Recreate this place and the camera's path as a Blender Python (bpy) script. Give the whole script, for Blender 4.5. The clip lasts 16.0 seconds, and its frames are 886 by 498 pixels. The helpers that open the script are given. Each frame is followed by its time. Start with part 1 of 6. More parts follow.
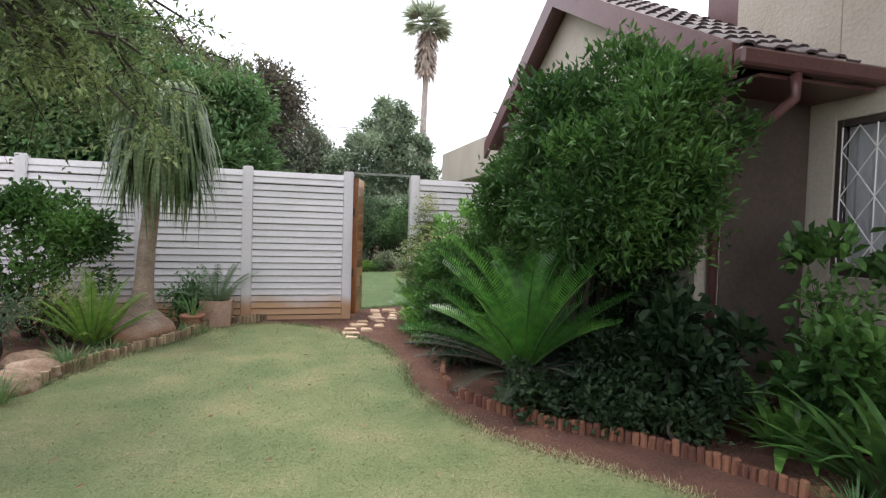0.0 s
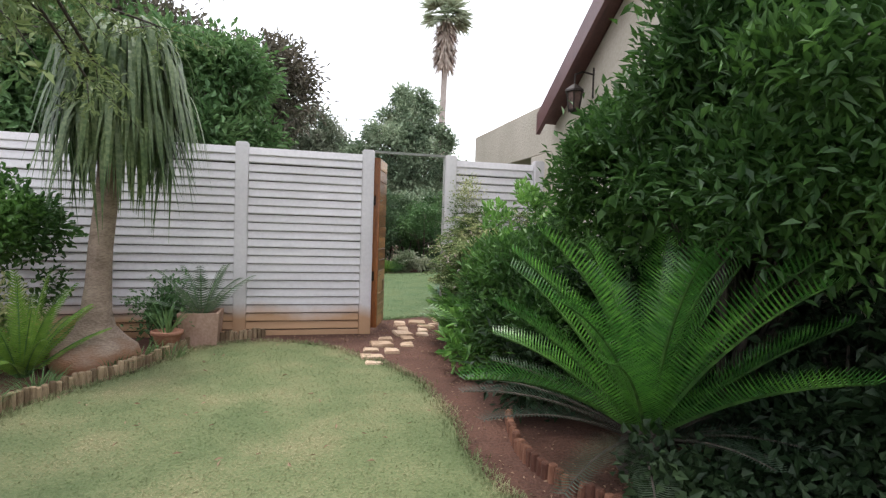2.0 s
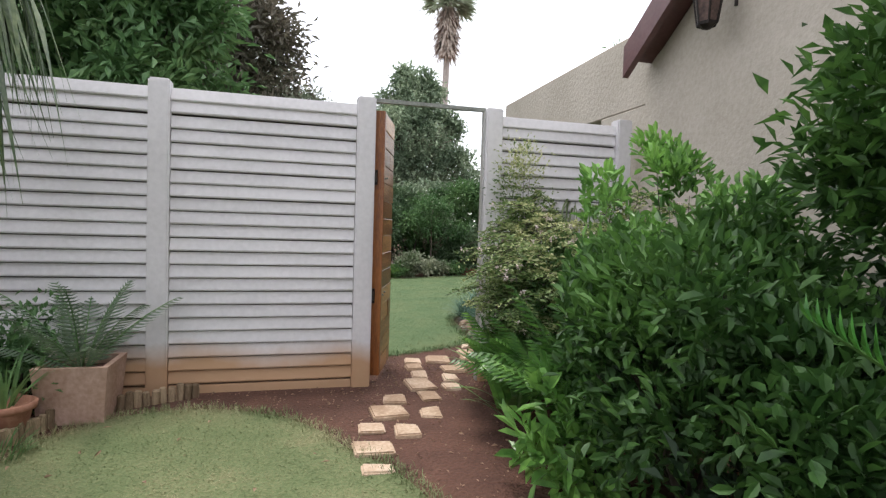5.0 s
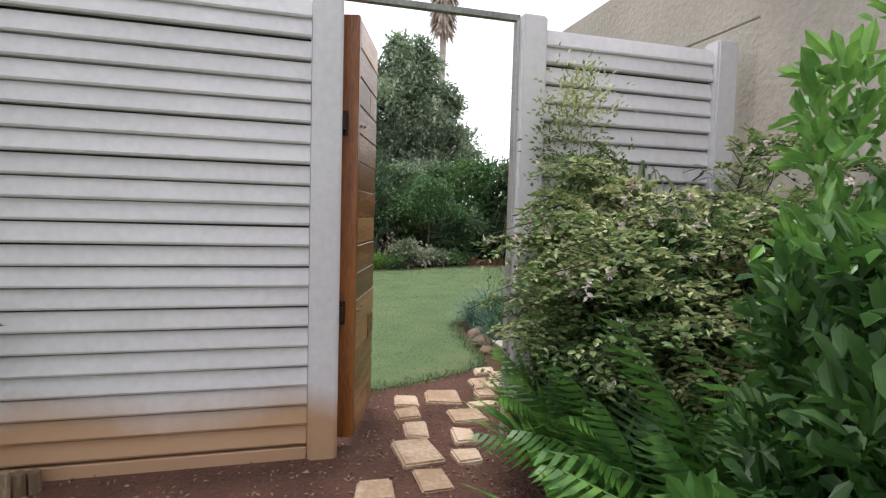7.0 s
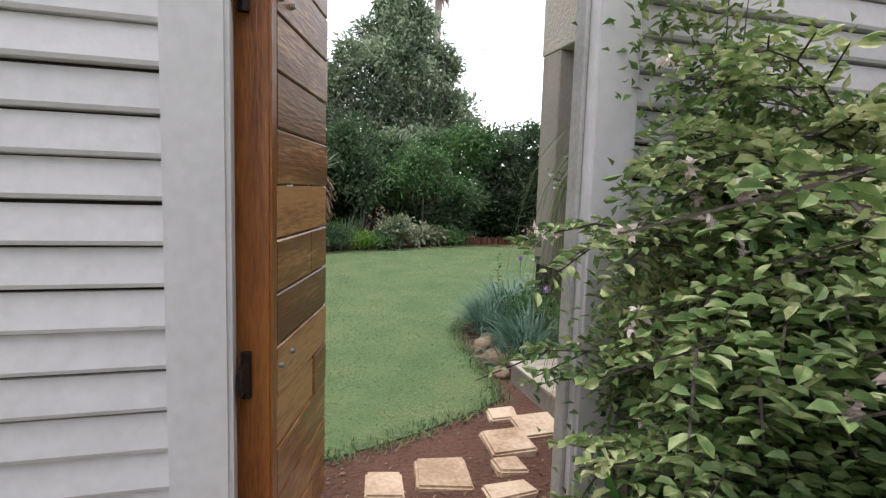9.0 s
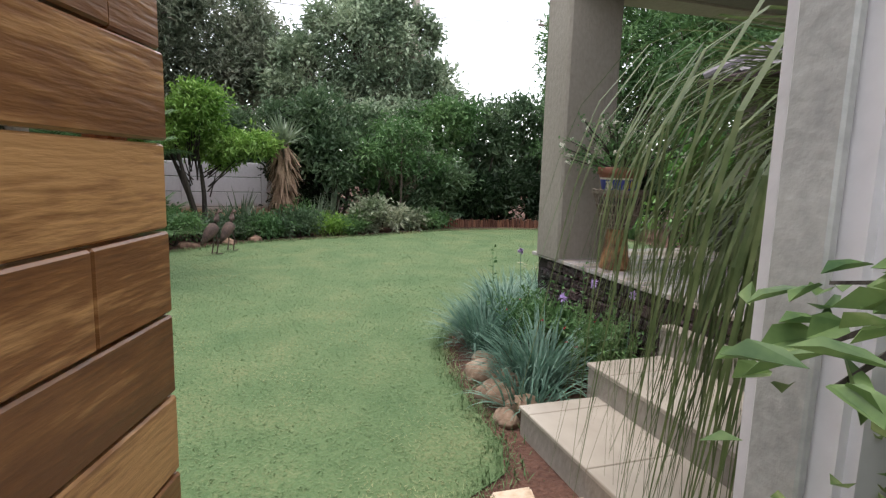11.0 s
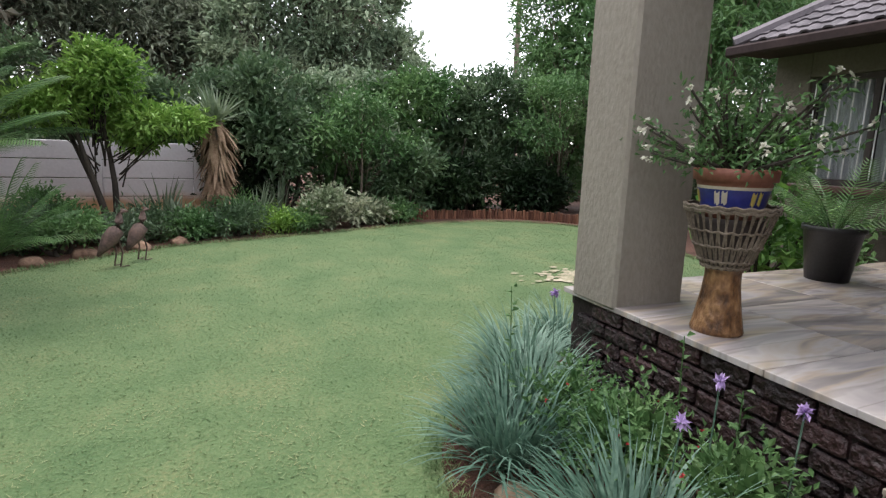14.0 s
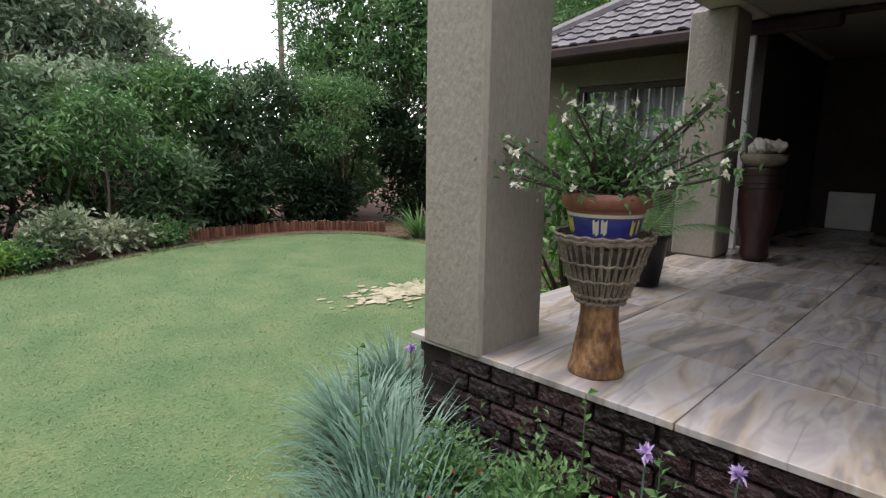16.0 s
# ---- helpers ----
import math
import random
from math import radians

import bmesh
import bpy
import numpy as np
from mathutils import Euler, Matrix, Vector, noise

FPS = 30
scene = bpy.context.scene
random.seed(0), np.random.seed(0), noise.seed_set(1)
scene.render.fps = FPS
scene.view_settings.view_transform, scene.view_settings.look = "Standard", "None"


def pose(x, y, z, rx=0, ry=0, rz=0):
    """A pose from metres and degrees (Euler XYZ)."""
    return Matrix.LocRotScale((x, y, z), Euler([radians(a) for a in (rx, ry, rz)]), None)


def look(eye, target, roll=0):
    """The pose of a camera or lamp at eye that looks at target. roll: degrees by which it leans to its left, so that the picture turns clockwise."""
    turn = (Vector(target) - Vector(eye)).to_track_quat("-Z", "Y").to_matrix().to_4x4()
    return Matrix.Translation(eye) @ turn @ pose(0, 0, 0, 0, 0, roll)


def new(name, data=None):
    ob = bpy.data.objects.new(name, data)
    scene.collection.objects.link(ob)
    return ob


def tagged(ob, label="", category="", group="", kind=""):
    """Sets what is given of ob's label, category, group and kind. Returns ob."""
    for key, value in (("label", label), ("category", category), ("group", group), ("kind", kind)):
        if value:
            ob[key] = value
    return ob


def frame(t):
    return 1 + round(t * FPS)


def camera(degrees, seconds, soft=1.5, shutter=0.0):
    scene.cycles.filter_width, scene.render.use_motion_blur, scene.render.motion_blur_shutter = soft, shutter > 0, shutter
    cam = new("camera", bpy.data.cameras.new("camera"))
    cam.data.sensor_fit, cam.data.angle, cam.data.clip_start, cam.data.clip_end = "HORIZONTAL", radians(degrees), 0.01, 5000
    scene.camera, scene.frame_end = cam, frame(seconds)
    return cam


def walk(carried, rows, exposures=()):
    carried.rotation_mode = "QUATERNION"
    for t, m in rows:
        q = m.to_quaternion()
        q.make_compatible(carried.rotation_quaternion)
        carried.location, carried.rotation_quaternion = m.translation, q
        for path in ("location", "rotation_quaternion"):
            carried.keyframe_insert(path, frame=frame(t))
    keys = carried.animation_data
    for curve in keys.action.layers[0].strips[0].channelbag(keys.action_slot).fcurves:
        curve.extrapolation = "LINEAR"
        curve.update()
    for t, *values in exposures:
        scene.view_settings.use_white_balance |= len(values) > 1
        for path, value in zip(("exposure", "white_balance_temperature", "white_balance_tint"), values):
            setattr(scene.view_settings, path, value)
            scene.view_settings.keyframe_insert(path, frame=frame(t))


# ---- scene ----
cam = camera(77.5, 16.0, soft=1.3)
METRES, EYE, TILT, LEAN, TURN = 10.7, 1.45, 0.0, 0.0, -16.3
ROWS = [
    (0.0, 0.0, 0.0, 0.0, 0.06, -2.06, -1.72),
    (0.5, -0.0099, 0.0409, -0.0015, 0.59, -2.08, -1.75),
    (1.0, -0.0184, 0.0834, -0.0046, 1.23, -2.11, -1.77),
    (1.5, -0.0261, 0.1255, -0.0084, 1.53, -2.07, -1.78),
    (2.0, -0.0335, 0.1651, -0.0098, 1.59, -2.06, -1.8),
    (2.5, -0.0425, 0.2031, -0.0112, 1.72, -2.1, -1.8),
    (3.0, -0.0482, 0.2435, -0.0117, 2.0, -2.13, -1.85),
    (3.5, -0.0547, 0.2846, -0.0129, 2.07, -2.19, -1.85),
    (4.0, -0.0616, 0.3218, -0.0137, 1.85, -2.16, -1.82),
    (6.5, -0.0809, 0.5184, -0.0187, 0.93, -2.74, -1.66),
    (7.0, -0.0824, 0.5555, -0.0201, 0.92, -3.54, -1.64),
    (7.5, -0.0826, 0.5913, -0.0182, 0.89, -4.31, -1.65),
    (8.0, -0.0845, 0.6251, -0.0183, 0.9, -4.77, -1.64),
    (8.5, -0.0852, 0.6578, -0.0197, 0.72, -5.33, -1.71),
    (9.0, -0.0867, 0.6883, -0.0223, 0.39, -6.2, -1.77),
    (11.5, -0.0872, 0.8116, -0.0253, -2.06, -8.86, -1.57),
    (12.0, -0.0881, 0.8362, -0.0246, -2.38, -9.57, -1.56),
    (12.5, -0.0888, 0.8614, -0.0227, -2.54, -9.98, -1.68),
    (13.0, -0.0899, 0.8857, -0.0218, -2.92, -10.41, -1.76),
    (13.5, -0.0938, 0.908, -0.0208, -3.76, -10.43, -1.85),
    (14.0, -0.0972, 0.9299, -0.0175, -5.8, -10.38, -1.87),
    (14.5, -0.1013, 0.9466, -0.0145, -9.74, -10.23, -1.78),
    (15.0, -0.1058, 0.962, -0.0124, -16.98, -10.02, -1.52),
    (15.5, -0.1058, 0.9773, -0.0108, -23.69, -9.9, -1.11),
    (16.0, -0.1053, 0.9893, -0.0095, -29.11, -9.84, -0.83),
]

walk(cam, [(t, pose(0, 0, EYE, TILT, LEAN, TURN) @ pose(METRES * x, METRES * y, METRES * z, 90 + pitch, roll, yaw)) for t, x, y, z, yaw, pitch, roll in ROWS],
     exposures=[(0.0, 1.0), (4.0, 0.92), (7.0, 0.87), (9.0, 0.92), (12.0, 1.12), (13.5, 1.1), (16.0, 1.1)])

# ---- world and sun: bright overcast day ----
world = bpy.data.worlds.new("sky")
scene.world = world
world.use_nodes = True
wn, wl = world.node_tree.nodes, world.node_tree.links
wn.clear()
sky = wn.new("ShaderNodeTexSky")
sky.sky_type = "NISHITA"
sky.sun_disc = False
sky.sun_elevation, sky.sun_rotation = radians(77), radians(333)
bg_sky, bg_cloud, add_bg, w_out = wn.new("ShaderNodeBackground"), wn.new("ShaderNodeBackground"), wn.new("ShaderNodeAddShader"), wn.new("ShaderNodeOutputWorld")
bg_sky.inputs["Strength"].default_value = 0.05
bg_cloud.inputs["Color"].default_value = (1.0, 0.97, 0.99, 1)
bg_cloud.inputs["Strength"].default_value = 0.95
wl.new(sky.outputs[0], bg_sky.inputs["Color"])
wl.new(bg_sky.outputs[0], add_bg.inputs[0])
wl.new(bg_cloud.outputs[0], add_bg.inputs[1])
wl.new(add_bg.outputs[0], w_out.inputs["Surface"])
sun = new("sun", bpy.data.lights.new("sun", "SUN"))
sun.data.energy, sun.data.angle, sun.data.color = 1.2, radians(18), (1.0, 0.96, 0.9)
sun.matrix_world = look((-0.6, 1.2, 6.2), (0, 0, 0))

rnd = random.Random(7)
rng = np.random.default_rng(11)


# ---- materials ----
def material(name, c1, c2, scale=6.0, fine=60.0, rough=0.7, bump=0.3, metal=0.0, trans=0.0, stretch=(1, 1, 1), dirt=None, dirt_top=0.35, c3=None,
             lo=0.35, hi=0.65, piece=0.0, spec=0.5, depth=0.01):
    """Two-scale mottled surface; dirt: colour of a splash stain that reaches up from the ground to dirt_top."""
    m = bpy.data.materials.new(name)
    m.use_nodes = True
    n, l = m.node_tree.nodes, m.node_tree.links
    n.clear()
    out, b, co = n.new("ShaderNodeOutputMaterial"), n.new("ShaderNodeBsdfPrincipled"), n.new("ShaderNodeNewGeometry")
    mp = n.new("ShaderNodeMapping")
    mp.inputs["Scale"].default_value = stretch
    l.new(co.outputs["Position"], mp.inputs["Vector"])
    n1, n2, ramp = n.new("ShaderNodeTexNoise"), n.new("ShaderNodeTexNoise"), n.new("ShaderNodeValToRGB")
    n1.inputs["Scale"].default_value, n1.inputs["Detail"].default_value = scale, 5
    n2.inputs["Scale"].default_value, n2.inputs["Detail"].default_value = fine, 4
    l.new(mp.outputs[0], n1.inputs["Vector"])
    l.new(mp.outputs[0], n2.inputs["Vector"])
    mixv = n.new("ShaderNodeMath")
    mixv.operation = "MULTIPLY_ADD"
    mixv.inputs[1].default_value, mixv.inputs[2].default_value = 0.55, -0.0
    add = n.new("ShaderNodeMath")
    add.operation = "MULTIPLY_ADD"
    add.inputs[1].default_value = 0.45
    l.new(n1.outputs[0], mixv.inputs[0])
    l.new(n2.outputs[0], add.inputs[0])
    l.new(mixv.outputs[0], add.inputs[2])
    val = add.outputs[0]
    if piece:
        oi, ma = n.new("ShaderNodeObjectInfo"), n.new("ShaderNodeMath")
        ma.operation = "MULTIPLY_ADD"
        ma.inputs[1].default_value = piece
        l.new(oi.outputs["Random"], ma.inputs[0])
        sh = n.new("ShaderNodeMath")
        sh.operation = "ADD"
        sh.inputs[1].default_value = -piece / 2
        l.new(val, sh.inputs[0])
        l.new(sh.outputs[0], ma.inputs[2])
        val = ma.outputs[0]
    l.new(val, ramp.inputs[0])
    e = ramp.color_ramp.elements
    e[0].position, e[0].color, e[1].position, e[1].color = lo, (*c1, 1), hi, (*c2, 1)
    if c3:
        k = e.new((lo + hi) / 2)
        k.color = (*c3, 1)
    col = ramp.outputs[0]
    if dirt:
        sep, mr, mx = n.new("ShaderNodeSeparateXYZ"), n.new("ShaderNodeMapRange"), n.new("ShaderNodeMix")
        mx.data_type = "RGBA"
        l.new(co.outputs["Position"], sep.inputs[0])
        wob = n.new("ShaderNodeMath")
        wob.operation = "MULTIPLY_ADD"
        wob.inputs[1].default_value = 0.35
        l.new(n1.outputs[0], wob.inputs[0])
        l.new(sep.outputs["Z"], wob.inputs[2])
        mr.inputs["From Min"].default_value, mr.inputs["From Max"].default_value = dirt_top + 0.1, dirt_top + 0.3
        mr.inputs["To Min"].default_value, mr.inputs["To Max"].default_value = 0.85, 0.0
        l.new(wob.outputs[0], mr.inputs["Value"])
        l.new(mr.outputs[0], mx.inputs["Factor"])
        l.new(col, mx.inputs["A"])
        mx.inputs["B"].default_value = (*dirt, 1)
        col = mx.outputs["Result"]
    l.new(col, b.inputs["Base Color"])
    b.inputs["Roughness"].default_value, b.inputs["Metallic"].default_value = rough, metal
    b.inputs["Specular IOR Level"].default_value = spec
    if bump:
        bp = n.new("ShaderNodeBump")
        bp.inputs["Strength"].default_value, bp.inputs["Distance"].default_value = bump, depth
        l.new(n2.outputs[0], bp.inputs["Height"])
        l.new(bp.outputs[0], b.inputs["Normal"])
    surf = b.outputs[0]
    if trans:
        tr, ms = n.new("ShaderNodeBsdfTranslucent"), n.new("ShaderNodeMixShader")
        ms.inputs[0].default_value = trans
        l.new(col, tr.inputs["Color"])
        l.new(b.outputs[0], ms.inputs[1])
        l.new(tr.outputs[0], ms.inputs[2])
        surf = ms.outputs[0]
    l.new(surf, out.inputs["Surface"])
    return m


def leaf_mat(name, c1, c2, fine=14.0, rough=0.5, trans=0.25, c3=None, spec=0.4):
    return material(name, c1, c2, scale=1.3, fine=fine, rough=rough, bump=0, trans=trans, c3=c3, lo=0.36, hi=0.62, spec=spec)


M = {}
M["soil"] = material("red_soil", (0.060, 0.026, 0.017), (0.145, 0.068, 0.045), 3.0, 45, 0.95, 0.9, depth=0.03)
M["lawn"] = material("mown_grass", (0.098, 0.138, 0.053), (0.235, 0.215, 0.112), 1.5, 70, 0.95, 0.8, c3=(0.152, 0.182, 0.078), lo=0.36, hi=0.67, depth=0.02)
M["lawn_dark"] = material("green_lawn", (0.066, 0.122, 0.046), (0.175, 0.195, 0.088), 2.2, 70, 0.95, 0.8, lo=0.34, hi=0.70, stretch=(1.0, 0.8, 1), c3=(0.105, 0.160, 0.065), depth=0.02)
M["blade"] = material("grass_blade", (0.115, 0.155, 0.06), (0.34, 0.30, 0.17), 1.5, 260, 0.8, 0, c3=(0.185, 0.21, 0.095), lo=0.42, hi=0.60)
M["blade_dark"] = material("grass_blade_green", (0.085, 0.155, 0.058), (0.27, 0.275, 0.135), 2.2, 260, 0.8, 0, c3=(0.135, 0.20, 0.082), lo=0.42, hi=0.62)
M["fence"] = material("painted_concrete", (0.575, 0.56, 0.57), (0.69, 0.67, 0.685), 1.6, 26, 0.8, 0.12, dirt=(0.44, 0.235, 0.09), dirt_top=0.26, piece=0.16)
M["gatewood"] = material("varnished_wood", (0.17, 0.07, 0.025), (0.58, 0.32, 0.13), 2.2, 18, 0.32, 0.25, stretch=(1.0, 0.6, 6), piece=0.3, c3=(0.27, 0.12, 0.042))
M["gateedge"] = material("varnished_timber_edge", (0.13, 0.038, 0.012), (0.36, 0.13, 0.032), 3.0, 30, 0.3, 0.2, stretch=(5, 5, 0.6))
M["iron"] = material("dark_iron", (0.015, 0.013, 0.012), (0.05, 0.04, 0.035), 8, 60, 0.5, 0.2, metal=0.6)
M["rail"] = material("weathered_steel", (0.16, 0.17, 0.15), (0.32, 0.33, 0.30), 8, 60, 0.5, 0.2, metal=0.4)
M["paver"] = material("sandstone_paver", (0.33, 0.22, 0.14), (0.60, 0.47, 0.35), 5, 45, 0.85, 0.5, piece=0.25, c3=(0.47, 0.34, 0.235))
M["log"] = material("weathered_log", (0.16, 0.11, 0.065), (0.40, 0.30, 0.19), 8, 60, 0.85, 0.5, stretch=(4, 4, 0.6), piece=0.4, dirt=(0.2, 0.09, 0.055), dirt_top=-0.12)
M["logred"] = material("stained_log", (0.10, 0.04, 0.025), (0.24, 0.11, 0.065), 8, 60, 0.85, 0.5, stretch=(4, 4, 0.6), piece=0.4)
M["rock"] = material("ochre_rock", (0.160, 0.104, 0.068), (0.368, 0.280, 0.208), 3, 22, 0.9, 0.8, c3=(0.264, 0.176, 0.120), depth=0.02)
M["bark"] = material("grey_bark", (0.07, 0.055, 0.042), (0.20, 0.16, 0.125), 6, 45, 0.9, 0.8, stretch=(2, 2, 0.5))
M["darkbark"] = material("dark_bark", (0.025, 0.02, 0.016), (0.075, 0.06, 0.048), 6, 45, 0.9, 0.8, stretch=(2, 2, 0.5))
M["pony"] = material("ponytail_bark", (0.17, 0.125, 0.095), (0.36, 0.28, 0.22), 5, 40, 0.9, 0.8, stretch=(1, 1, 2.5), dirt=(0.34, 0.17, 0.09), dirt_top=0.12)
M["terra"] = material("terracotta", (0.28, 0.12, 0.075), (0.42, 0.22, 0.15), 5, 40, 0.8, 0.3)
M["box"] = material("terracotta_planter", (0.33, 0.20, 0.145), (0.52, 0.36, 0.29), 4, 40, 0.85, 0.4)
M["stucco"] = material("beige_render", (0.378, 0.338, 0.279), (0.477, 0.432, 0.369), 1.5, 30, 0.9, 0.4, depth=0.02)
M["rough_stucco"] = material("trowelled_render", (0.245, 0.215, 0.18), (0.33, 0.295, 0.25), 2.0, 44, 0.9, 0.7, depth=0.009, stretch=(1, 1, 0.6))
# Brown render, darkened to hold shade under the eave and behind the bush.
M["brownwall"] = material("brown_shaded_render", (0.060, 0.045, 0.037), (0.096, 0.072, 0.060), 2.0, 30, 0.9, 0.4)
M["fascia"] = material("maroon_paint", (0.085, 0.035, 0.035), (0.13, 0.058, 0.055), 3, 30, 0.35, 0.08)
M["rooftile"] = material("brown_roof_tile", (0.06, 0.045, 0.048), (0.14, 0.11, 0.115), 4, 40, 0.55, 0.4, piece=0.3)
M["greytile"] = material("grey_roof_tile", (0.062, 0.053, 0.062), (0.135, 0.118, 0.132), 4, 40, 0.65, 0.4, piece=0.3)
M["brick"] = material("dark_brown_brick", (0.016, 0.008, 0.009), (0.052, 0.024, 0.024), 6, 30, 0.5, 1.0, piece=0.35, depth=0.04)
# Mortar of the brick base; also the painted shadow gaps between fence slats.
M["mortar_and_gap"] = material("dark_mortar_and_gap_shade", (0.018, 0.012, 0.011), (0.04, 0.028, 0.025), 6, 60, 0.9, 0.5)
M["steptile"] = material("beige_step_tile", (0.279, 0.238, 0.193), (0.410, 0.361, 0.303), 2.2, 9, 0.35, 0.1, stretch=(1, 0.6, 1), piece=0.15)
M["grout"] = material("grout", (0.16, 0.145, 0.13), (0.24, 0.22, 0.20), 6, 60, 0.9, 0.3)
M["ceiling"] = material("patio_ceiling_paint", (0.20, 0.18, 0.155), (0.26, 0.24, 0.21), 2, 30, 0.85, 0.1)
# Dark timber; on patio and room walls it stands for unlit interior.
M["dark"] = material("dark_timber_and_unlit_wall", (0.028, 0.020, 0.018), (0.055, 0.04, 0.035), 2, 20, 0.7, 0.2)
M["drumwood"] = material("carved_drum_wood", (0.05, 0.022, 0.010), (0.40, 0.23, 0.11), 16, 50, 0.4, 0.7, c3=(0.20, 0.10, 0.042), stretch=(1, 1, 0.55), depth=0.02)
M["reed"] = material("grey_brown_reed", (0.10, 0.075, 0.055), (0.27, 0.22, 0.17), 12, 90, 0.8, 0.3)
M["blue"] = material("cobalt_glaze", (0.02, 0.025, 0.16), (0.04, 0.05, 0.26), 6, 40, 0.3, 0.1)
M["cream"] = material("cream_glaze", (0.50, 0.44, 0.34), (0.62, 0.56, 0.46), 8, 50, 0.4, 0.1)
M["yellow"] = material("yellow_glaze", (0.45, 0.36, 0.08), (0.55, 0.45, 0.14), 8, 50, 0.4, 0.1)
M["potred"] = material("red_brown_pot", (0.20, 0.07, 0.045), (0.31, 0.125, 0.085), 6, 45, 0.6, 0.2)
M["black"] = material("black_plastic", (0.012, 0.012, 0.013), (0.03, 0.03, 0.03), 6, 60, 0.45, 0.15)
M["maroonpot"] = material("dark_red_drum", (0.016, 0.008, 0.008), (0.05, 0.018, 0.015), 6, 30, 0.35, 0.3)
M["white"] = material("white_paint", (0.66, 0.65, 0.64), (0.78, 0.77, 0.76), 4, 40, 0.5, 0.1)
M["curtain"] = material("net_curtain", (0.42, 0.42, 0.44), (0.62, 0.62, 0.64), 3, 40, 0.9, 0.3, stretch=(8, 8, 0.6), trans=0.2)
M["sand"] = material("pale_sand", (0.20, 0.20, 0.11), (0.46, 0.40, 0.30), 5, 26, 0.95, 0.5)
M["rust"] = material("rusted_metal", (0.04, 0.026, 0.022), (0.13, 0.08, 0.065), 14, 50, 0.8, 0.5)
# Far palm's skirt and trunk lightened: distance haze is put into the colours.
M["palmskirt"] = material("haze_paled_palm_skirt", (0.34, 0.28, 0.23), (0.58, 0.50, 0.43), 3, 30, 0.9, 0, trans=0.2)
M["palmtrunk"] = material("haze_paled_palm_trunk", (0.30, 0.26, 0.23), (0.46, 0.41, 0.37), 3, 20, 0.9, 0.4)
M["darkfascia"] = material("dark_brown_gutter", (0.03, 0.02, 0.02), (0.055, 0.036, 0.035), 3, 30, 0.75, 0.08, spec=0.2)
# Wing render darkened: the deep eave's shade is put into its colour.
M["wingwall"] = material("eave_shaded_render", (0.112, 0.094, 0.074), (0.158, 0.135, 0.109), 2, 32, 0.9, 0.5, depth=0.012)
M["steel"] = material("galvanised_strip", (0.36, 0.36, 0.35), (0.52, 0.52, 0.50), 8, 60, 0.5, 0.2, metal=0.2)
M["shell"] = material("pale_shell", (0.42, 0.37, 0.32), (0.65, 0.6, 0.55), 10, 60, 0.6, 0.3)
M["deadleaf"] = material("dry_leaf", (0.17, 0.10, 0.06), (0.40, 0.28, 0.19), 5, 40, 0.9, 0, trans=0.1)
M["petal_w"] = material("white_petal", (0.66, 0.64, 0.55), (0.82, 0.80, 0.72), 20, 80, 0.7, 0, trans=0.25)
M["petal_p"] = material("pink_white_petal", (0.66, 0.50, 0.50), (0.82, 0.76, 0.74), 20, 80, 0.7, 0, trans=0.25)
M["petal_v"] = material("violet_petal", (0.40, 0.27, 0.55), (0.58, 0.44, 0.72), 20, 80, 0.7, 0, trans=0.25)
M["petal_r"] = material("red_petal", (0.42, 0.03, 0.05), (0.60, 0.07, 0.08), 20, 80, 0.7, 0, trans=0.2)
M["lf_bush"] = leaf_mat("bush_leaf", (0.021, 0.060, 0.016), (0.111, 0.234, 0.052), c3=(0.047, 0.114, 0.026))
M["lf_dark"] = leaf_mat("dark_leaf", (0.041, 0.084, 0.041), (0.169, 0.243, 0.128), c3=(0.084, 0.142, 0.070))
M["lf_mid"] = leaf_mat("mid_leaf", (0.049, 0.119, 0.039), (0.168, 0.280, 0.105), c3=(0.098, 0.196, 0.070))
M["lf_light"] = leaf_mat("light_leaf", (0.091, 0.208, 0.036), (0.312, 0.468, 0.117), c3=(0.182, 0.325, 0.065))
M["lf_grey"] = leaf_mat("grey_green_leaf", (0.06, 0.095, 0.06), (0.19, 0.24, 0.16), c3=(0.11, 0.16, 0.10))
M["lf_abelia"] = leaf_mat("variegated_leaf", (0.033, 0.082, 0.025), (0.632, 0.621, 0.348), c3=(0.164, 0.246, 0.082), fine=26)
M["lf_cycad"] = leaf_mat("cycad_leaflet", (0.017, 0.068, 0.012), (0.142, 0.357, 0.055), rough=0.28, c3=(0.047, 0.161, 0.027), spec=0.6)
M["lf_cycad_old"] = leaf_mat("old_shaded_cycad_leaflet", (0.012, 0.03, 0.018), (0.06, 0.085, 0.055), rough=0.4, trans=0.1, c3=(0.03, 0.052, 0.033))
M["lf_sword"] = leaf_mat("sword_fern_leaflet", (0.023, 0.078, 0.016), (0.169, 0.351, 0.065), rough=0.38, c3=(0.065, 0.163, 0.034), spec=0.45)
M["lf_fern"] = leaf_mat("fern_leaf", (0.08, 0.18, 0.025), (0.27, 0.42, 0.09), c3=(0.16, 0.29, 0.05))
M["lf_pony"] = leaf_mat("ponytail_leaf", (0.035, 0.075, 0.025), (0.21, 0.27, 0.12), c3=(0.095, 0.15, 0.058), fine=30, rough=0.4)
M["lf_agap"] = leaf_mat("blue_green_strap", (0.06, 0.135, 0.095), (0.24, 0.36, 0.28), c3=(0.135, 0.235, 0.175), fine=30)
M["lf_reed"] = leaf_mat("tall_grass_blade", (0.043, 0.074, 0.022), (0.167, 0.198, 0.087), c3=(0.093, 0.130, 0.046), fine=20)
